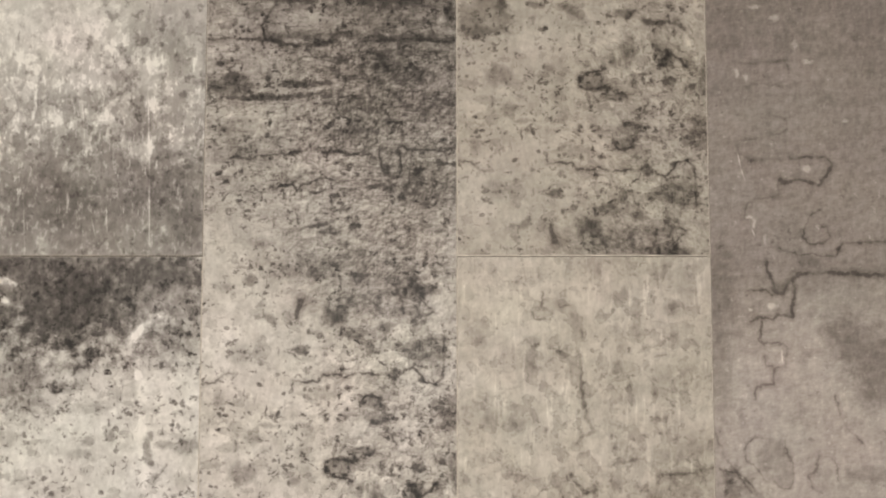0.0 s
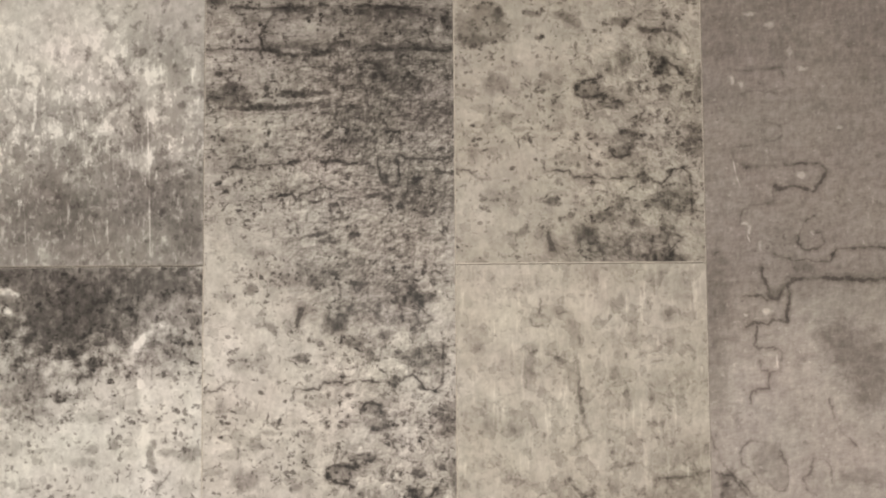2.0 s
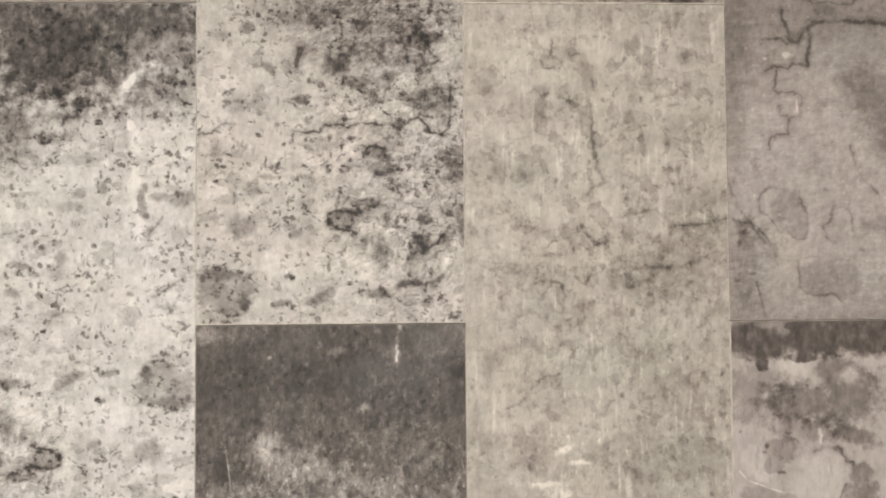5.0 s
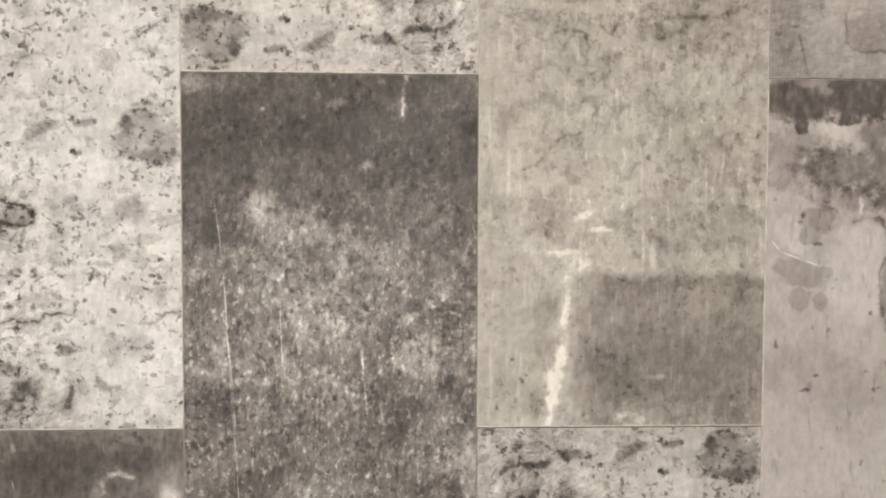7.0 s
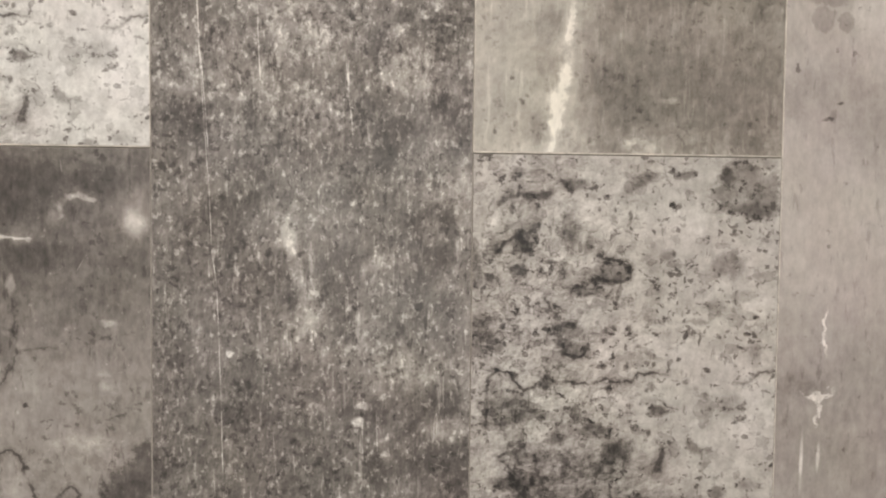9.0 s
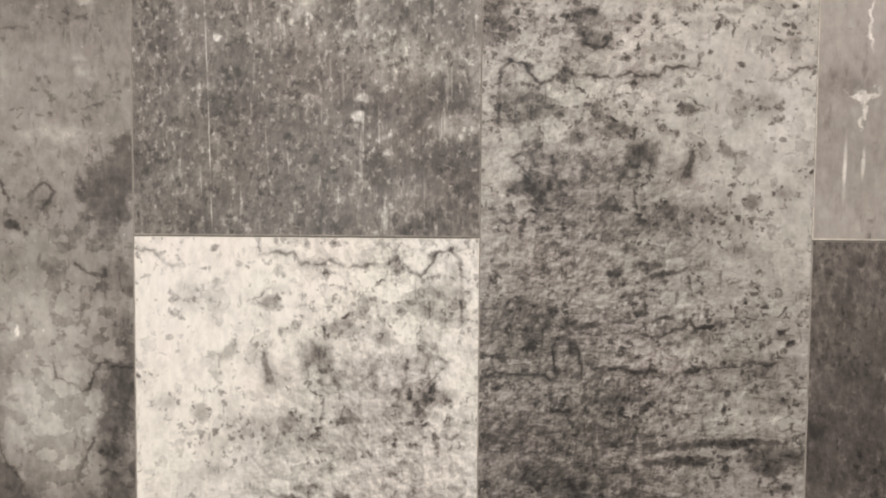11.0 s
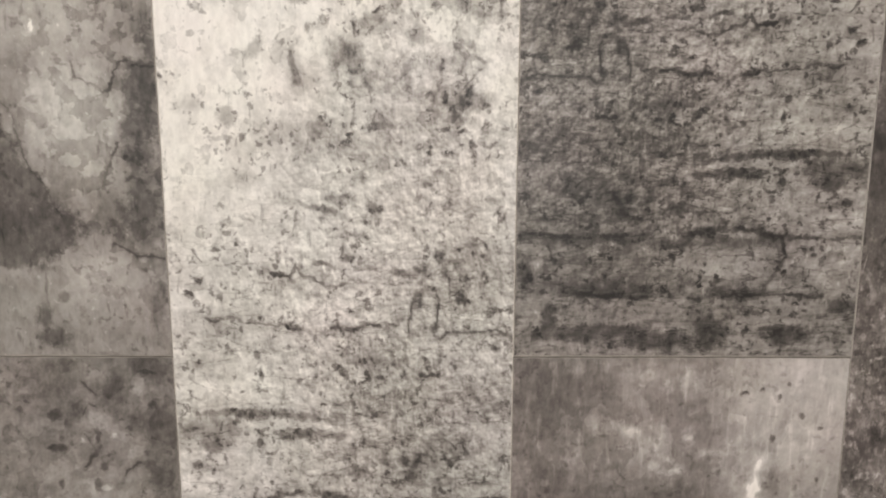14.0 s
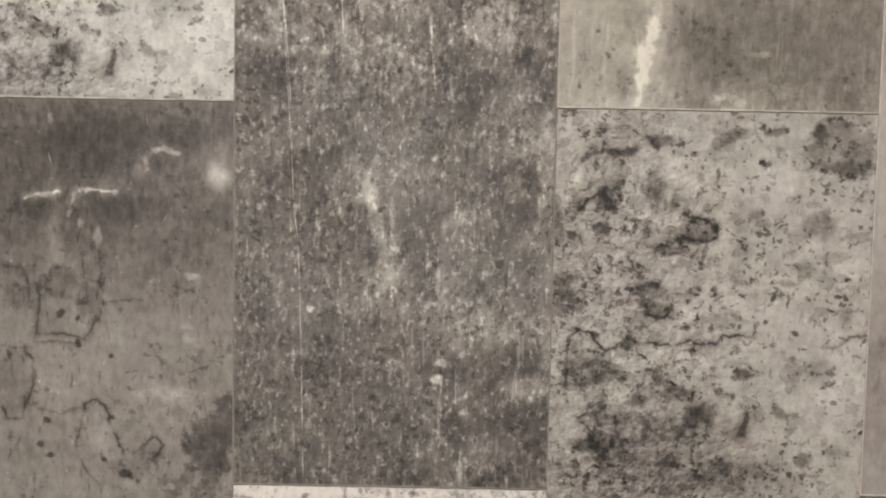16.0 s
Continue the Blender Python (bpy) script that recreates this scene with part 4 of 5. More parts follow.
def cloud_print():
    """Dark clouded concrete with pale spills and ringed stains, pale towards its foot."""
    g = Print("cloud_print", 41.9, 0.55)
    g.mottle(8, 0.16)
    g.mottle(32, 0.18, 5, 0.7, 3.0)
    g.mottle((110, 70), 0.18, 3, 0.6, 5.0)
    g.flecks((140, 40), 0.58, 0.70, -0.10, 21.0)
    g.islands((40, 44), 0.54, -0.10, -0.06, g.area(0.26, -0.5, 0.07, 0.2, 0, 0.6), 2.0)
    g.dots(75, 0.26, -0.12, 0.5)
    g.flecks((160, 140), 0.62, 0.74, 0.12, 6.0)
    g.blot(0.15, -0.07, 0.26, 0.09, -0.15, 0, 0.6, 0.15)
    g.crack(0.0016, 0.30, (0.105, -0.093), (0.121, -0.090), (0.135, -0.088))
    g.crack(0.0016, 0.26, (0.155, -0.085), (0.166, -0.084), (0.189, -0.085))
    g.crack(0.0021, 0.30, (0.151, -0.087), (0.148, -0.096))
    g.spots(0.17, 0.50, 0.00, (0.145, -0.106, 0.0026, 0.0026, 1), (0.156, -0.115, 0.0026, 0.0053, 1), (0.128, -0.019, 0.0021, 0.0063, 1), (0.173, -0.128, 0.0042, 0.0085, 1), (0.262, -0.164, 0.0074, 0.0032, 1))
    g.line(0.126, -0.048, 0.130, -0.063, 0.0008, 0.25, False)
    g.line(0.218, -0.012, 0.220, -0.025, 0.0006, 0.20, False)
    g.crack(0.0024, 0.20, (0.218, -0.064), (0.218, -0.054), (0.223, -0.047), (0.234, -0.045), (0.248, -0.050))
    g.line(0.231, -0.117, 0.239, -0.103, 0.0006, 0.14, False)
    g.spots(0.29, 0.90, 0.00, (0.286, -0.071, 0.0090, 0.0105, 1))
    g.spots(0.11, 0.80, 0.20, (0.287, -0.052, 0.0211, 0.0236, 1), (0.131, -0.124, 0.0074, 0.0319, 1), (0.211, -0.059, 0.0063, 0.0126, 1))
    g.spots(-0.10, 0.70, 0.20, (0.197, -0.101, 0.0318, 0.0106, 1), (0.177, -0.039, 0.0527, 0.0262, 1), (0.113, -0.103, 0.0212, 0.0074, 1), (0.256, -0.032, 0.0316, 0.0157, 1))
    g.crack(0.0014, -0.14, (0.083, -0.157), (0.099, -0.157), (0.107, -0.170), (0.107, -0.194))
    g.crack(0.0018, -0.17, (0.117, -0.167), (0.115, -0.204), (0.113, -0.220))
    g.crack(0.0011, -0.14, (0.113, -0.221), (0.138, -0.220), (0.159, -0.224), (0.167, -0.211), (0.176, -0.198), (0.178, -0.190), (0.175, -0.171), (0.173, -0.144))
    g.crack(0.0011, -0.12, (0.155, -0.145), (0.160, -0.166), (0.175, -0.171))
    g.crack(0.0011, -0.12, (0.178, -0.190), (0.200, -0.187), (0.213, -0.186))
    g.spots(-0.08, 0.20, 0.00, (0.096, -0.183, 0.0128, 0.0118, 1), (0.165, -0.187, 0.0128, 0.0161, 1), (0.138, -0.172, 0.0160, 0.0160, 1))
    g.crack(0.0014, -0.17, (0.090, -0.235), (0.103, -0.234), (0.110, -0.247), (0.110, -0.269), (0.104, -0.288), (0.099, -0.302), (0.086, -0.301), (0.081, -0.291))
    g.spots(-0.06, 0.20, 0.00, (0.092, -0.269, 0.0161, 0.0299, 1))
    g.crack(0.0011, -0.19, (0.157, -0.304), (0.159, -0.287), (0.170, -0.285), (0.180, -0.292), (0.183, -0.306), (0.188, -0.317), (0.195, -0.333))
    g.crack(0.0009, -0.16, (0.157, -0.306), (0.151, -0.323), (0.150, -0.334), (0.158, -0.350), (0.172, -0.364))
    g.crack(0.0011, -0.17, (0.199, -0.333), (0.210, -0.330), (0.215, -0.324), (0.226, -0.317), (0.234, -0.327), (0.223, -0.341), (0.219, -0.349), (0.218, -0.341), (0.210, -0.334))
    g.spots(-0.06, 0.30, 0.00, (0.221, -0.330, 0.0097, 0.0077, 1), (0.202, -0.349, 0.0189, 0.0121, 1))
    g.spots(-0.27, 0.50, 0.00, (0.185, -0.240, 0.0021, 0.0022, 1), (0.185, -0.301, 0.0032, 0.0027, 1), (0.122, -0.303, 0.0032, 0.0027, 1), (0.137, -0.201, 0.0032, 0.0038, 1), (0.153, -0.228, 0.0027, 0.0032, 1), (0.154, -0.203, 0.0027, 0.0027, 1), (0.117, -0.326, 0.0032, 0.0027, 1), (0.177, -0.338, 0.0022, 0.0027, 1), (0.126, -0.337, 0.0032, 0.0027, 1), (0.197, -0.354, 0.0054, 0.0038, 1))
    g.crack(0.0014, -0.09, (0.114, -0.293), (0.137, -0.295), (0.156, -0.291))
    g.crack(0.0014, -0.09, (0.111, -0.228), (0.138, -0.228), (0.154, -0.230))
    g.spots(0.11, 0.80, 0.50, (0.234, -0.278, 0.0193, 0.0076, 1), (0.258, -0.212, 0.0053, 0.0027, 1), (0.249, -0.272, 0.0054, 0.0087, 1), (0.261, -0.223, 0.0075, 0.0054, 1))
    g.spots(0.04, 0.70, 0.00, (0.143, -0.258, 0.0429, 0.0217, 1), (0.197, -0.224, 0.0214, 0.0108, 1), (0.175, -0.322, 0.0108, 0.0164, 1))
    g.spots(-0.18, 0.30, 0.25, (0.278, -0.331, 0.0194, 0.0330, 1), (0.293, -0.304, 0.0161, 0.0273, 1), (0.266, -0.331, 0.0119, 0.0143, 1))
    g.crack(0.0016, -0.16, (0.101, -0.475), (0.113, -0.498), (0.123, -0.515))
    g.crack(0.0011, -0.12, (0.122, -0.515), (0.133, -0.511), (0.154, -0.512), (0.170, -0.506), (0.178, -0.516), (0.182, -0.537), (0.189, -0.559), (0.202, -0.578), (0.207, -0.591), (0.214, -0.608))
    g.spots(-0.16, 0.12, 0.05, (0.144, -0.557, 0.0414, 0.0428, 1), (0.099, -0.571, 0.0426, 0.0441, 1), (0.178, -0.592, 0.0266, 0.0332, 1), (0.188, -0.608, 0.0267, 0.0222, 1), (0.145, -0.614, 0.0802, 0.0334, 1))
    g.spots(-0.11, 0.60, 0.40, (0.125, -0.571, 0.0319, 0.0220, 1), (0.166, -0.609, 0.0320, 0.0166, 1), (0.100, -0.539, 0.0159, 0.0163, 1), (0.214, -0.602, 0.0107, 0.0166, 1))
    g.spots(0.08, 0.60, 0.40, (0.146, -0.581, 0.0064, 0.0077, 1), (0.132, -0.538, 0.0074, 0.0076, 1), (0.169, -0.532, 0.0095, 0.0076, 1), (0.148, -0.609, 0.0021, 0.0111, 1))
    g.spots(0.11, 0.50, 0.00, (0.230, -0.515, 0.0347, 0.0487, 1), (0.217, -0.441, 0.0416, 0.0316, 1), (0.199, -0.431, 0.0062, 0.0157, 1))
    g.spots(0.21, 0.50, 0.00, (0.146, -0.426, 0.0010, 0.0042, 1), (0.164, -0.489, 0.0010, 0.0032, 1), (0.200, -0.446, 0.0016, 0.0042, 1))
    g.crack(0.0011, -0.20, (0.230, -0.473), (0.233, -0.485), (0.241, -0.491), (0.249, -0.493), (0.255, -0.498), (0.262, -0.496), (0.266, -0.482), (0.276, -0.472))
    g.crack(0.0009, -0.16, (0.281, -0.477), (0.299, -0.476))
    g.crack(0.0013, -0.20, (0.252, -0.386), (0.262, -0.394), (0.275, -0.398), (0.276, -0.393))
    g.crack(0.0011, -0.16, (0.251, -0.571), (0.257, -0.555), (0.264, -0.540))
    g.spots(-0.10, 0.50, 0.40, (0.287, -0.493, 0.0157, 0.0160, 1), (0.281, -0.527, 0.0137, 0.0108, 1), (0.287, -0.579, 0.0191, 0.0330, 1), (0.289, -0.440, 0.0104, 0.0131, 1), (0.297, -0.461, 0.0052, 0.0106, 1), (0.257, -0.601, 0.0160, 0.0221, 1), (0.288, -0.398, 0.0155, 0.0155, 1))
    g.spots(-0.10, 0.45, 0.35, (0.284, -0.606, 0.0162, 0.0293, 0), (0.280, -0.534, 0.0122, 0.0285, 0), (0.295, -0.487, 0.0084, 0.0326, 0), (0.291, -0.680, 0.0068, 0.0181, 0))
    g.spots(0.07, 0.70, 0.00, (0.240, -0.655, 0.0335, 0.0248, 0), (0.216, -0.520, 0.0372, 0.0377, 0), (0.242, -0.558, 0.0188, 0.0287, 0))
    g.spots(-0.16, 0.60, 0.40, (0.211, -0.672, 0.0048, 0.0040, 0), (0.190, -0.689, 0.0067, 0.0100, 0), (0.193, -0.645, 0.0048, 0.0059, 0), (0.198, -0.709, 0.0145, 0.0071, 0))
    g.crack(0.0010, -0.16, (0.256, -0.625), (0.273, -0.635), (0.299, -0.637))
    return g.done()


def spill_print():
    """A dark ragged head over pale spilled shapes, smooth and pale below."""
    g = Print("spill_print", 53.2, 0.70)
    g.mottle(6, 0.08)
    g.mottle(30, 0.12, 5, 0.65, 3.0)
    g.mottle((90, 55), 0.14, 3, 0.6, 5.0)
    g.flecks((130, 36), 0.58, 0.70, -0.08, 21.0)
    g.mottle((130, 8), 0.05, 3, 0.6, 8.0)
    g.dots(50, 0.16, -0.16, 0.55)
    g.line(0.05, -0.505, 0.047, -0.555, 0.0030, 0.3)
    g.blot(0.045, -0.597, 0.016, 0.0028, 0.26)
    g.blot(0.045, -0.61, 0.003, 0.010, 0.2)
    g.line(0.028, -0.63, 0.027, -0.69, 0.0022, 0.22, False)
    g.line(0.045, -0.64, 0.044, -0.67, 0.0022, 0.22, False)
    g.blot(0.12, -0.62, 0.24, 0.10, -0.10, 0, 0.7, 0.1)
    g.blot(0.02, -0.585, 0.03, 0.012, -0.08, 0, 0.8)
    g.spots(-0.36, 0.22, 0.00, (0.032, -0.021, 0.0427, 0.0238, 0), (0.099, -0.016, 0.0553, 0.0251, 0), (0.160, -0.016, 0.0433, 0.0252, 0), (0.036, -0.049, 0.0073, 0.0084, 0), (0.081, -0.042, 0.0184, 0.0060, 0))
    g.spots(-0.21, 0.40, 0.25, (0.082, -0.093, 0.0462, 0.0204, -8), (0.137, -0.087, 0.0371, 0.0301, 0), (0.118, -0.057, 0.0185, 0.0156, 0), (0.138, -0.129, 0.0310, 0.0096, -19))
    g.spots(-0.13, 0.50, 0.40, (0.029, -0.081, 0.0336, 0.0329, 0), (0.088, -0.123, 0.0369, 0.0150, 0))
    g.spots(0.21, 0.60, 0.00, (0.060, -0.011, 0.0061, 0.0083, 0), (0.045, -0.005, 0.0134, 0.0036, 0), (0.101, -0.129, 0.0025, 0.0096, 0), (0.041, -0.086, 0.0055, 0.0042, 0), (0.073, -0.041, 0.0024, 0.0072, 0), (0.136, -0.063, 0.0099, 0.0084, 0))
    g.spots(0.07, 0.20, 0.00, (0.031, -0.159, 0.0245, 0.0192, -34), (0.102, -0.202, 0.0371, 0.0484, 0), (0.069, -0.054, 0.0184, 0.0084, -19))
    g.spots(-0.13, 0.15, 0.00, (0.055, -0.146, 0.0208, 0.0156, 0), (0.047, -0.162, 0.0123, 0.0096, 0))
    g.crack(0.0016, -0.23, (0.094, -0.147), (0.107, -0.142), (0.122, -0.145), (0.129, -0.156), (0.138, -0.162))
    g.crack(0.0011, -0.14, (0.129, -0.183), (0.122, -0.202), (0.122, -0.214), (0.125, -0.238), (0.133, -0.268))
    g.spots(-0.19, 0.20, 0.10, (0.145, -0.220, 0.0223, 0.0425, 0), (0.146, -0.174, 0.0149, 0.0133, 0))
    g.line(0.006, -0.167, 0.016, -0.179, 0.0009, 0.20, False)
    g.line(0.016, -0.179, 0.040, -0.188, 0.0009, 0.20, False)
    g.line(0.040, -0.188, 0.059, -0.194, 0.0009, 0.20, False)
    g.spots(-0.09, 0.12, 0.00, (0.037, -0.201, 0.0277, 0.0144, -15), (0.038, -0.229, 0.0123, 0.0121, 0), (0.059, -0.232, 0.0080, 0.0097, 0), (0.065, -0.201, 0.0086, 0.0060, 0))
    g.spots(-0.25, 0.50, 0.00, (0.039, -0.140, 0.0024, 0.0024, 0), (0.058, -0.171, 0.0025, 0.0024, 0), (0.054, -0.170, 0.0025, 0.0024, 0), (0.112, -0.243, 0.0025, 0.0018, 0), (0.014, -0.277, 0.0018, 0.0036, 0), (0.057, -0.310, 0.0031, 0.0018, 0), (0.045, -0.325, 0.0049, 0.0018, 0), (0.133, -0.297, 0.0025, 0.0024, 0))
    g.spots(-0.07, 0.70, 0.20, (0.042, -0.304, 0.0555, 0.0243, 0), (0.104, -0.329, 0.0558, 0.0305, 0))
    return g.done()


def fleck_print():
    """Pale milky head running down into grey with many upright white flecks."""
    g = Print("fleck_print", 67.7, 0.63)
    g.mottle(8, 0.14)
    g.mottle(30, 0.20, 5, 0.7, 3.0)
    g.mottle((120, 95), 0.18, 3, 0.65, 5.0)
    g.flecks((150, 110), 0.54, 0.68, 0.16, 7.0, g.area(0.17, 0.10, 0.25, 0.16, -12, 0.6))
    g.flecks((110, 90), 0.56, 0.68, -0.14, 11.0, g.area(0.19, 0.12, 0.25, 0.20, -20, 0.6))
    g.islands((50, 40), 0.55, 0.12, 0.0, g.area(0.15, 0.2, 0.25, 0.1, 0, 0.6), 4.0)
    g.mottle((120, 16), 0.08, 3, 0.6, 8.0)
    g.flecks((170, 45), 0.57, 0.70, 0.24, 2.0, g.area(0.15, 0.13, 0.25, 0.14, 0, 0.6))
    g.flecks((70, 60), 0.55, 0.66, -0.18, 5.0, g.area(0.24, 0.24, 0.12, 0.16, 0, 0.6))
    g.islands((60, 50), 0.54, 0.12, 0.0, g.area(0.15, 0.17, 0.25, 0.07, -10, 0.6), 8.0)
    g.blot(0.10, 0.34, 0.24, 0.11, 0.14, -12, 0.7)
    g.blot(0.17, 0.07, 0.22, 0.08, -0.10, 0, 0.7)
    g.line(0.231, 0.199, 0.235, 0.103, 0.0010, 0.26, False)
    g.line(0.235, 0.103, 0.237, 0.001, 0.0010, 0.26, False)
    g.spots(0.17, 0.70, 0.20, (0.233, 0.127, 0.0047, 0.0176, 0), (0.236, 0.232, 0.0162, 0.0082, 0), (0.111, 0.016, 0.0086, 0.0160, 0), (0.142, 0.106, 0.0099, 0.0041, 31))
    g.spots(0.09, 0.80, 0.40, (0.256, 0.205, 0.0202, 0.0082, 0), (0.116, 0.161, 0.0335, 0.0095, 0), (0.170, 0.164, 0.0269, 0.0095, 0), (0.218, 0.130, 0.0134, 0.0136, 0), (0.271, 0.134, 0.0134, 0.0203, 0), (0.155, 0.205, 0.0404, 0.0096, 0))
    g.line(0.167, 0.049, 0.173, 0.023, 0.0010, 0.18, False)
    g.line(0.185, 0.063, 0.187, 0.026, 0.0010, 0.18, False)
    g.line(0.087, 0.070, 0.091, -0.001, 0.0010, 0.15, False)
    g.line(0.191, 0.144, 0.192, 0.103, 0.0007, 0.13, False)
    g.line(0.152, 0.192, 0.158, 0.130, 0.0007, 0.12, False)
    g.spots(-0.10, 0.70, 0.40, (0.248, 0.260, 0.0406, 0.0344, 0), (0.259, 0.083, 0.0468, 0.0403, 0), (0.133, 0.063, 0.0533, 0.0402, 0), (0.195, 0.219, 0.0202, 0.0274, 0), (0.217, 0.158, 0.0269, 0.0272, 0), (0.280, 0.036, 0.0200, 0.0334, 0))
    g.spots(-0.21, 0.50, 0.00, (0.158, 0.249, 0.0020, 0.0048, 0), (0.075, 0.264, 0.0013, 0.0069, 0), (0.245, 0.254, 0.0027, 0.0028, 0), (0.194, 0.163, 0.0020, 0.0034, 0), (0.094, 0.134, 0.0020, 0.0020, 0))
    g.spots(0.07, 0.60, 0.10, (0.100, 0.267, 0.0811, 0.0482, 0), (0.155, 0.233, 0.0472, 0.0275, 0))
    return g.done()


def seam_print():
    """Dark mottled concrete with short cracks."""
    g = Print("seam_print", 83.1, 0.50)
    g.mottle(9, 0.16)
    g.mottle(30, 0.22, 5, 0.7, 3.0)
    g.mottle((90, 80), 0.18, 3, 0.6, 5.0)
    g.emboss((50, 45), 0.4, None, 4.0)
    g.islands((26, 24), 0.56, -0.06, -0.06, None, 8.0)
    g.islands((30, 28), 0.58, 0.06, 0.0, None, 12.0)
    g.dots(75, 0.26, -0.12, 0.5)
    g.crack(0.0014, -0.22, (0.230, -0.083), (0.225, -0.090), (0.216, -0.102))
    g.crack(0.0012, -0.20, (0.265, -0.098), (0.254, -0.104), (0.248, -0.117))
    g.crack(0.0010, -0.17, (0.220, -0.024), (0.226, -0.032), (0.230, -0.035))
    g.crack(0.0010, -0.17, (0.217, -0.055), (0.223, -0.044), (0.228, -0.046))
    g.crack(0.0008, -0.14, (0.217, -0.070), (0.224, -0.085))
    g.crack(0.0015, -0.20, (0.240, -0.163), (0.243, -0.176))
    g.spots(-0.21, 0.50, 0.20, (0.226, -0.120, 0.0034, 0.0063, 0), (0.232, -0.102, 0.0034, 0.0042, 0), (0.229, -0.073, 0.0019, 0.0061, 0), (0.192, -0.119, 0.0029, 0.0042, 0), (0.279, -0.045, 0.0039, 0.0030, 0), (0.276, -0.014, 0.0067, 0.0020, 0), (0.192, -0.056, 0.0058, 0.0041, 0), (0.193, -0.085, 0.0078, 0.0041, 0), (0.279, -0.162, 0.0040, 0.0054, 0), (0.263, -0.146, 0.0030, 0.0027, 0))
    g.spots(-0.12, 0.60, 0.35, (0.189, -0.020, 0.0238, 0.0300, 0), (0.284, -0.070, 0.0146, 0.0309, 0), (0.267, -0.060, 0.0097, 0.0153, 0), (0.283, -0.010, 0.0191, 0.0149, 0), (0.206, -0.050, 0.0192, 0.0152, 0), (0.289, -0.101, 0.0147, 0.0315, 0), (0.245, -0.035, 0.0144, 0.0202, 0))
    g.spots(0.07, 0.70, 0.35, (0.186, -0.106, 0.0146, 0.0125, 0), (0.222, -0.132, 0.0295, 0.0212, 0), (0.194, -0.169, 0.0298, 0.0162, -1), (0.230, -0.159, 0.0198, 0.0161, 0), (0.214, -0.060, 0.0096, 0.0061, 0), (0.238, -0.060, 0.0068, 0.0102, 0), (0.242, -0.015, 0.0191, 0.0070, 0), (0.263, -0.025, 0.0096, 0.0100, 0))
    g.spots(0.17, 0.80, 0.20, (0.233, -0.124, 0.0059, 0.0016, 0), (0.215, -0.078, 0.0029, 0.0026, 0), (0.242, -0.073, 0.0019, 0.0020, 0), (0.183, -0.161, 0.0025, 0.0032, 0), (0.180, -0.135, 0.0029, 0.0021, 0))
    return g.done()


PRINTS = {"seam": seam_print(), "stone": stone_print(), "scratch": scratch_print(), "drip": drip_print(), "tide": tide_print(),
          "cloud": cloud_print(), "spill": spill_print(), "fleck": fleck_print()}


def panel_material(name, decor, flip, shift, gain, lift, tint):
    """A vinyl panel face: one decor, turned and shifted, with its own strength and tint."""
    m = bpy.data.materials.new(name)
    m.use_nodes = True
    n = Nodes(m.node_tree)
    bsdf = m.node_tree.nodes["Principled BSDF"]
    ob = n.node("ShaderNodeSeparateXYZ", i0=n.node("ShaderNodeTexCoord").outputs["Object"])
    flat = n.node("ShaderNodeCombineXYZ", i0=ob.outputs[0], i1=ob.outputs[2])
    place = n.vec("MULTIPLY_ADD", flat.outputs[0], (flip[0], flip[1], 0), (shift[0], shift[1], 0))
    group = n.node("ShaderNodeGroup")
    group.node_tree = PRINTS[decor]
    n.put(group.inputs[0], place)
    tone = n.math("MULTIPLY_ADD", group.outputs[0], gain, lift)
    tone = n.math("MINIMUM", n.math("SMOOTH_MAX", tone, n.math("MULTIPLY_ADD", tone, 0.5, 0.17), 0.05), 0.93)
    tone = n.math("MAXIMUM", tone, 0.15)
    dust = n.noise(place, (190, 85, 1), 3, 0.65)
    value = n.mul(n.mul(n.math("POWER", tone, 2.2), 0.88), n.math("MULTIPLY_ADD", n.math("SUBTRACT", dust, 0.5), n.ramp(tone, 0.25, 0.7, 1.5, 0.4), 1.0))
    # the ink is browner where it is dark, and drifts a little everywhere
    drift = n.noise(place, (9, 9, 1), 3, 0.6)
    brown = n.add(n.ramp(tone, 0.3, 0.85, 0.85, 0.15), n.ramp(drift, 0.3, 0.7, -0.1, 0.1))
    ink = n.node("ShaderNodeMix", i0=brown)
    ink.data_type = "RGBA"
    ink.inputs[6].default_value = (tint[0] - 0.047, tint[1] + 0.005, tint[2] + 0.03, 1)
    ink.inputs[7].default_value = (tint[0] + 0.055, tint[1] - 0.013, tint[2] - 0.035, 1)
    # faint greenish and pinkish clouds in the ink
    hue = n.math("SUBTRACT", n.noise(n.vec("ADD", place, (7, 3, 0)), (11, 11, 1), 4, 0.6), 0.5)
    cast = n.vec("MULTIPLY_ADD", n.node("ShaderNodeCombineXYZ", i0=hue, i1=hue, i2=hue).outputs[0], (0.05, -0.05, 0.05), ink.outputs[2])
    n.put(bsdf.inputs["Base Color"], n.vec("SCALE", cast))
    scale = m.node_tree.nodes[-1]
    n.put(scale.inputs["Scale"], value)
    n.put(bsdf.inputs["Roughness"], n.ramp(drift, 0.3, 0.7, 0.42, 0.58))
    bsdf.inputs["Specular IOR Level"].default_value = 0.35
    bump = n.node("ShaderNodeBump", Height=tone, Distance=0.0006, Strength=0.35)
    n.put(bsdf.inputs["Normal"], bump.outputs[0])
    return m


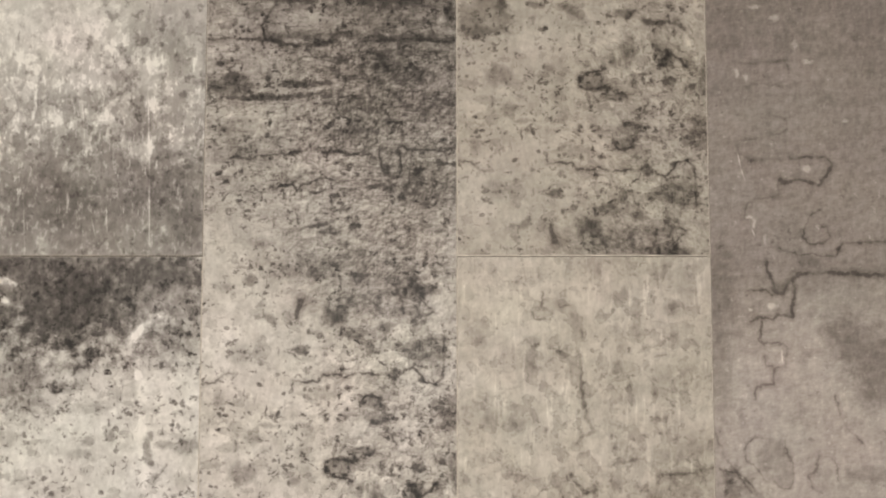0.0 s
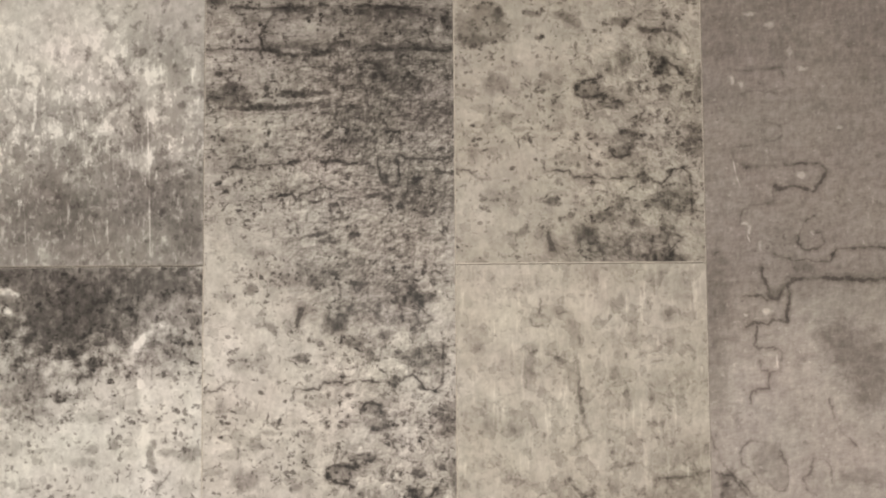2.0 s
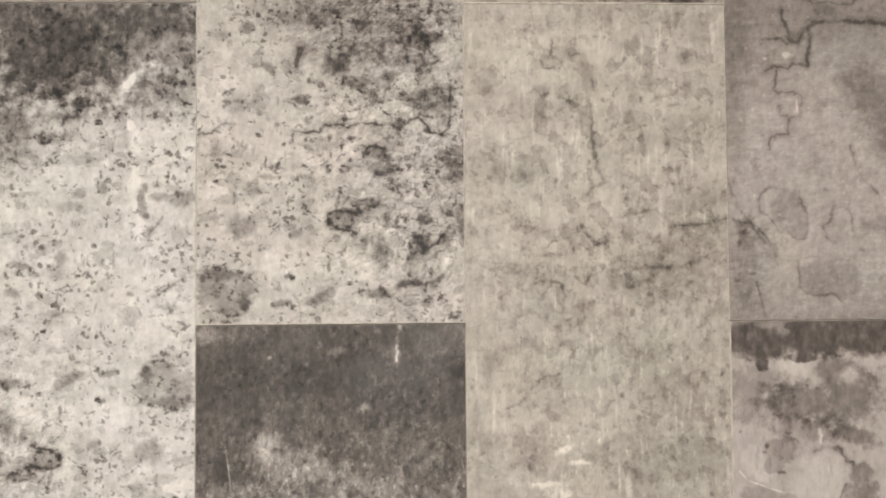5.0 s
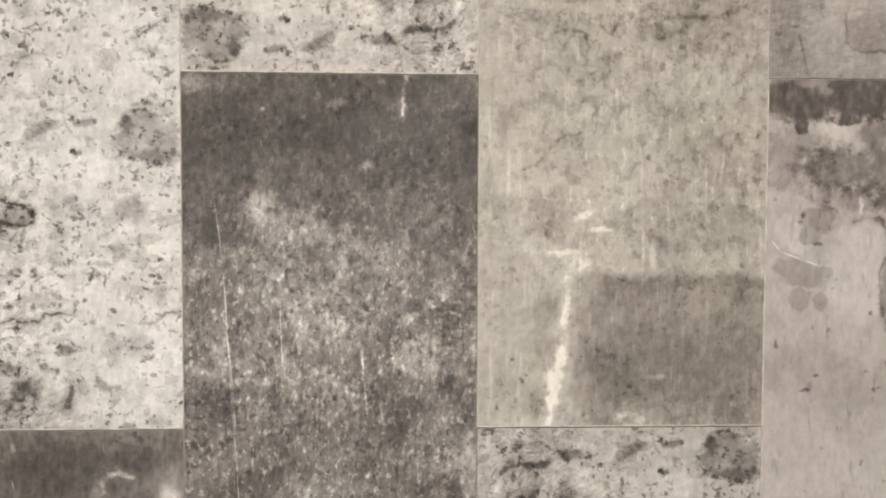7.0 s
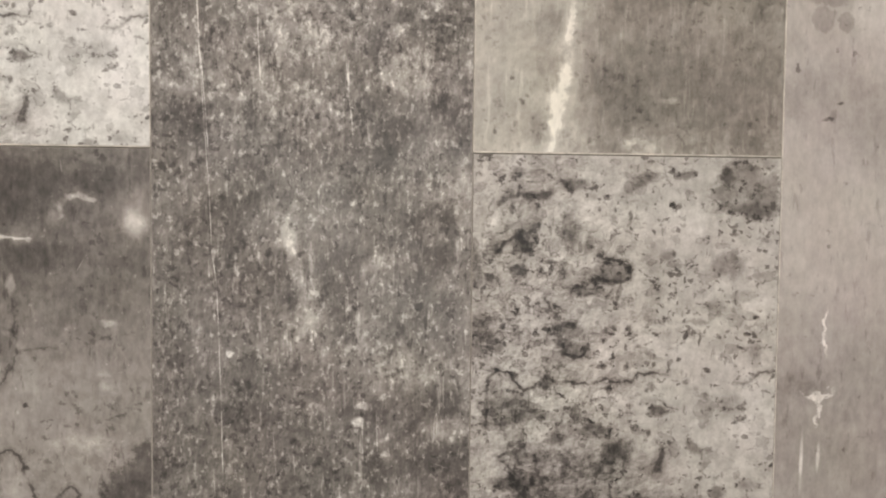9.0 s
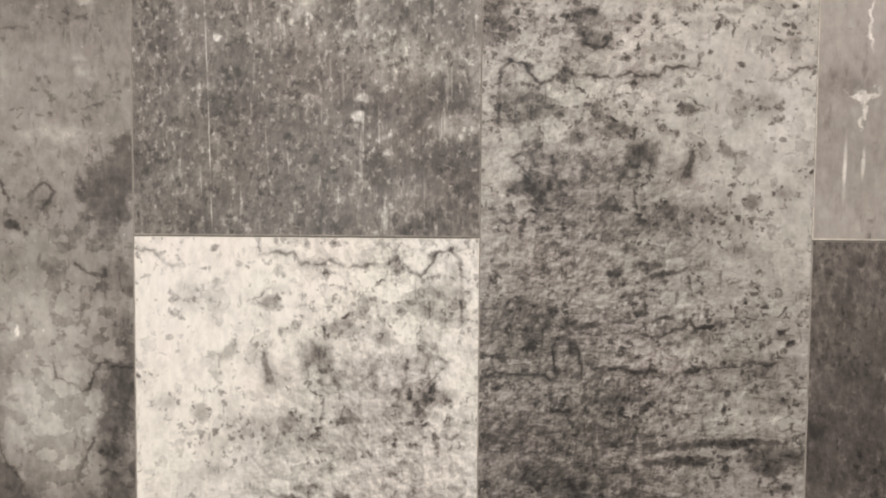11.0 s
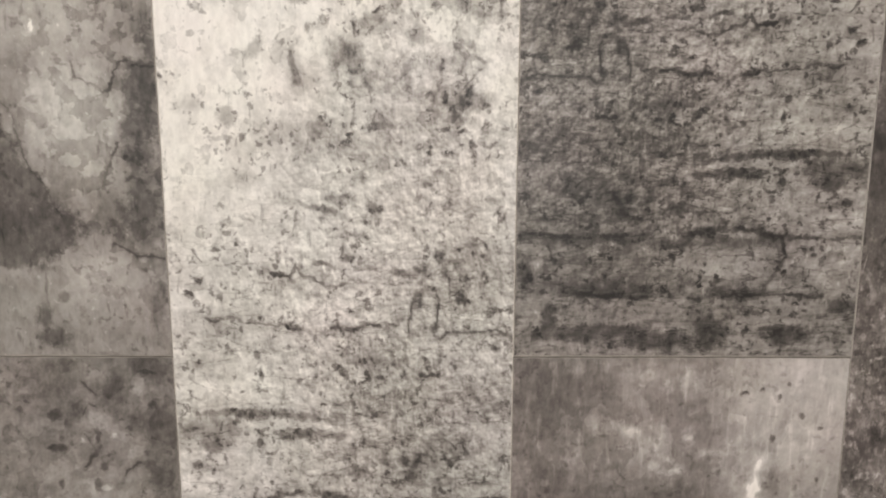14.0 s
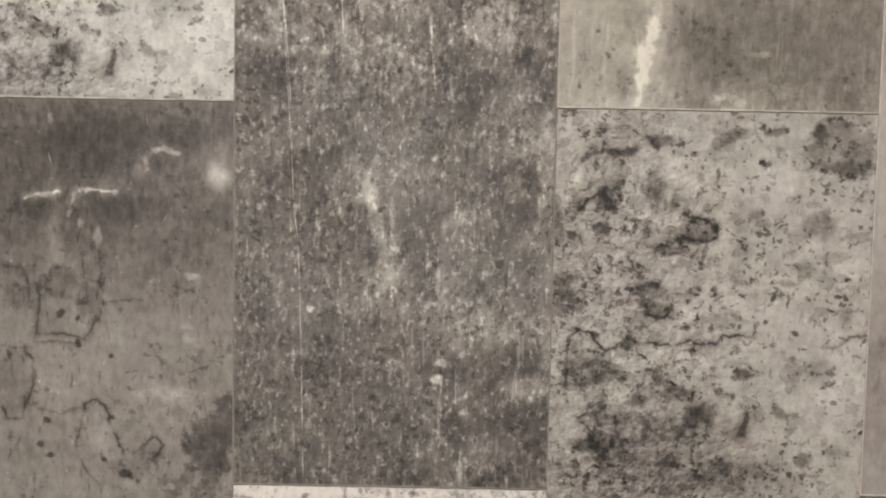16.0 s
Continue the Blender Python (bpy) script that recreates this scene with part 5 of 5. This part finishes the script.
def plain(name, colour, rough=0.7, spread=0.06, scale=6.0):
    """Paint or plaster with faint cloudiness and fine relief."""
    m = bpy.data.materials.new(name)
    m.use_nodes = True
    n = Nodes(m.node_tree)
    bsdf = m.node_tree.nodes["Principled BSDF"]
    p = n.node("ShaderNodeTexCoord").outputs["Object"]
    v = n.ramp(n.noise(p, (scale,) * 3, 5, 0.6), 0.3, 0.7, 1 - spread, 1 + spread)
    c = n.vec("SCALE", tuple(colour))
    n.put(m.node_tree.nodes[-1].inputs["Scale"], v)
    n.put(bsdf.inputs["Base Color"], c)
    bsdf.inputs["Roughness"].default_value = rough
    n.put(bsdf.inputs["Normal"], n.node("ShaderNodeBump", Height=n.noise(p, (220,) * 3, 3, 0.6), Distance=0.0005, Strength=0.3).outputs[0])
    return m


EDGE = plain("bare_panel_edge", (0.54, 0.50, 0.45), 0.5, 0.35, 60)
# darker edge colour for the panels with dark prints
EDGE_DARK = plain("dark_panel_edge", (0.28, 0.255, 0.23), 0.5, 0.3, 60)
CORE = plain("dark_panel_core", (0.05, 0.045, 0.04), 0.8)
WALL = plain("white_wall_paint", (0.78, 0.76, 0.72))
CEIL = plain("ceiling_paint", (0.8, 0.79, 0.77))
FLOOR = plain("grey_floor_screed", (0.30, 0.28, 0.26), 0.5, 0.15)
FRAME = plain("white_frame_paint", (0.8, 0.8, 0.78), 0.4)
GLASS = bpy.data.materials.new("added_window_glass")
GLASS.use_nodes = True
GLASS.node_tree.nodes["Principled BSDF"].inputs["Transmission Weight"].default_value = 1.0
GLASS.node_tree.nodes["Principled BSDF"].inputs["Roughness"].default_value = 0.0


# ---------------------------------------------------------------- the room
def box(bm, lo, hi):
    c = [(a + b) / 2 for a, b in zip(lo, hi)]
    s = [b - a for a, b in zip(lo, hi)]
    return bmesh.ops.create_cube(bm, size=1, matrix=Matrix.Translation(c) @ Matrix.Diagonal((*s, 1)))["verts"]


def solid(name, boxes, material, parent=None, bevel=0.0):
    bm = bmesh.new()
    for lo, hi in boxes:
        box(bm, lo, hi)
    if bevel:
        bmesh.ops.bevel(bm, geom=bm.edges[:], offset=bevel, segments=2, affect="EDGES")
    me = bpy.data.meshes.new(name)
    bm.to_mesh(me)
    bm.free()
    me.materials.append(material)
    ob = new(name, me)
    ob.parent = parent
    return ob


X0, X1, Y0, H = -2.1, 2.1, -3.4, 2.5
floor = tagged(solid("floor", [((X0 - 0.2, Y0 - 0.2, -0.15), (X1 + 0.2, 0.2, -0.0015))], FLOOR), "plain grey screed floor of the room", "floor", kind="structure")
ceiling = tagged(solid("ceiling", [((X0 - 0.2, Y0 - 0.2, H), (X1 + 0.2, 0.2, H + 0.15))], CEIL), "plain white painted ceiling", "ceiling", kind="structure")
tagged(solid("wall_west", [((X0 - 0.2, Y0 - 0.2, 0), (X0, 0.2, H - 0.001))], WALL), "plain white painted wall", "wall", kind="structure")
tagged(solid("wall_east", [((X1, Y0 - 0.2, 0), (X1 + 0.2, 0.2, H - 0.001))], WALL), "plain white painted wall", "wall", kind="structure")
wx0, wx1, wz0, wz1 = WIN_X - WIN_W / 2 - 0.02, WIN_X + WIN_W / 2 + 0.02, WIN_Z - WIN_H / 2 - 0.02, WIN_Z + WIN_H / 2 + 0.02
tagged(solid("wall_south", [((X0 + 0.001, Y0 - 0.2, 0), (wx0, Y0, H - 0.001)), ((wx1, Y0 - 0.2, 0), (X1 - 0.001, Y0, H - 0.001)),
                            ((wx0, Y0 - 0.2, 0), (wx1, Y0, wz0)), ((wx0, Y0 - 0.2, wz1), (wx1, Y0, H - 0.001))], WALL),
       "plain white painted wall around an added window opening", "wall", kind="structure")
wall = tagged(solid("wall_north", [((X0 + 0.001, 0.0085, 0), (X1 - 0.001, 0.2, H - 0.001))], CORE),
              "wall clad with staggered concrete-look vinyl panels", "wall", kind="structure")

# ---------------------------------------------------------------- the panels
PW, PL, GAP = 0.30, 0.725, 0.0004
Z_JOINT = 0.361                     # the lowest joint of the odd columns


def panel_mesh(lo, hi):
    """A panel 8 mm thick, face at y = 0, with a bare chamfer all round; lo and hi: its foot and head from its middle."""
    w = PW / 2 - 0.0001
    c, e, t = 0.0011, 0.0003, 0.008
    rings = [[(-w, t, lo), (w, t, lo), (w, t, hi), (-w, t, hi)],
             [(-w, e, lo), (w, e, lo), (w, e, hi), (-w, e, hi)],
             [(-w + c * 0.6, 0, lo + c * 1.3), (w - c * 0.6, 0, lo + c * 1.3), (w - c * 0.6, 0, hi - c * 0.4), (-w + c * 0.6, 0, hi - c * 0.4)]]
    verts = [v for ring in rings for v in ring]
    faces = [(3, 2, 1, 0), (8, 9, 10, 11)]
    faces += [(4 * r + k, 4 * r + (k + 1) % 4, 4 * r + 4 + (k + 1) % 4, 4 * r + 4 + k) for r in range(2) for k in range(4)]
    me = bpy.data.meshes.new("panel")
    me.from_pydata(verts, [], faces)
    me.update()
    return me


# column, row: decor, (flip across, flip up), shift along the print, strength, lift, tint, label
NEUTRAL, PINK, YELLOW, COOL = (1.07, 1.0, 0.93), (1.09, 0.99, 0.93), (1.08, 1.0, 0.89), (1.05, 1.0, 0.95)
UP, TURNED, UPENDED = (1, 1), (-1, -1), (1, -1)
PANELS = {
    ("A", 3): ("fleck", UP, (0.15, 0.3625), 1.0, 0.0, COOL, "milky grey panel with upright white flecks"),
    ("A", 2): ("stone", TURNED, (0.15, -0.2555), 1.05, 0.03, COOL, "pale pitted stone-look panel with a dark clouded head"),
    ("A", 1): ("cloud", UP, (0.15, -0.3625), 1.15, -0.075, NEUTRAL, "dark clouded concrete-look panel with ringed stains"),
    ("A", 0): ("seam", UP, (0.15, -0.3625), 1.0, 0.0, NEUTRAL, "dark mottled concrete-look panel"),
    ("B", 3): ("drip", UP, (0.15, 0.0), 0.5, 0.60, NEUTRAL, "smooth cream concrete-look panel"),
    ("B", 2): ("stone", UP, (0.15, 0.135), 1.1, -0.07, NEUTRAL, "layered stone-look panel with dark streaks and pits"),
    ("B", 1): ("scratch", UP, (0.15, -0.3625), 1.1, -0.05, NEUTRAL, "dark concrete-look panel with long pale scratches"),
    ("B", 0): ("stone", (1, -0.84), (0.15, 0.281), 0.94, 0.19, NEUTRAL, "nearly white stone-look panel with fine grey layers"),
    ("C", 3): ("stone", UPENDED, (0.15, -0.2625), 0.86, 0.02, YELLOW, "yellowish stone-look panel with dark ringed stains"),
    ("C", 2): ("drip", UP, (0.15, -0.3625), 1.12, -0.10, YELLOW, "smooth beige panel with hair lines and a pale run"),
    ("C", 1): ("stone", TURNED, (0.15, 0.1405), 1.06, -0.10, NEUTRAL, "pitted stone-look panel darkening into layers at its foot"),
    ("C", 0): ("drip", TURNED, (0.15, -0.4575), 1.1, -0.15, PINK, "grey screed-look panel with a pale run"),
    ("D", 3): ("drip", UP, (0.15, -0.05), 0.6, 0.44, PINK, "smooth pale grey concrete-look panel"),
    ("D", 2): ("tide", UP, (0.15, -0.3625), 1.0, 0.0, PINK, "brown-grey panel crossed by wandering tide lines"),
    ("D", 1): ("spill", UP, (0.15, -0.3625), 1.0, 0.0, PINK, "pale panel with a dark ragged head"),
    ("D", 0): ("scratch", (-1, 1), (0.15, -0.2425), 1.0, -0.04, PINK, "dark grey panel with white flecks"),
}
FACES = {key: panel_material("panel_print", *row[:6]) for key, row in PANELS.items()}

meshes = {}
for column in range(-7, 7):
    letter = "ABCD"[(column + 2) % 4]
    for row in range(4):
        middle = Z_JOINT + row * PL - (0 if column % 2 else PL / 2)
        lo = max(-PL / 2 + GAP, -middle)
        hi = min(PL / 2 - GAP, H - 0.002 - middle)
        key = (letter, row, round(lo, 3), round(hi, 3))
        if key not in meshes:
            meshes[key] = panel_mesh(lo, hi)
            dark = letter + str(row) not in ("A2", "B3", "B2", "B0", "C3", "C2", "D3", "D1")
            meshes[key].materials.append(FACES[letter, row])
            meshes[key].materials.append(EDGE_DARK if dark else EDGE)
            for f in meshes[key].polygons:
                f.material_index = 0 if f.index == 1 else 1
        panel = new("panel", meshes[key])
        panel.parent = wall
        panel.location = ((column + 0.5) * PW, 0, middle)
        panel["label"] = PANELS[letter, row][6]

# ---------------------------------------------------------------- the unseen window opposite, added for light
window = tagged(new("added_window"), "white framed window, unseen, added to light the panels", "window", kind="structure")
window.location = (WIN_X, Y0 - 0.1, wz0)
fw, fh = wx1 - wx0 - 0.004, wz1 - wz0 - 0.004
solid("added_window_frame", [((-fw / 2, -0.03, 0.002), (-fw / 2 + 0.06, 0.03, fh)), ((fw / 2 - 0.06, -0.03, 0.002), (fw / 2, 0.03, fh)),
                       ((-fw / 2 + 0.06, -0.03, 0.002), (fw / 2 - 0.06, 0.03, 0.062)), ((-fw / 2 + 0.06, -0.03, fh - 0.06), (fw / 2 - 0.06, 0.03, fh)),
                       ((-0.03, -0.03, 0.062), (0.03, 0.03, fh - 0.06))], FRAME, window)
for side in (-1, 1):
    xa, xb = sorted((side * 0.03, side * (fw / 2 - 0.06)))
    pane = solid("pane", [((xa, -0.003, 0.062), (xb, 0.003, fh - 0.06))], GLASS, window)
    pane.visible_shadow = False
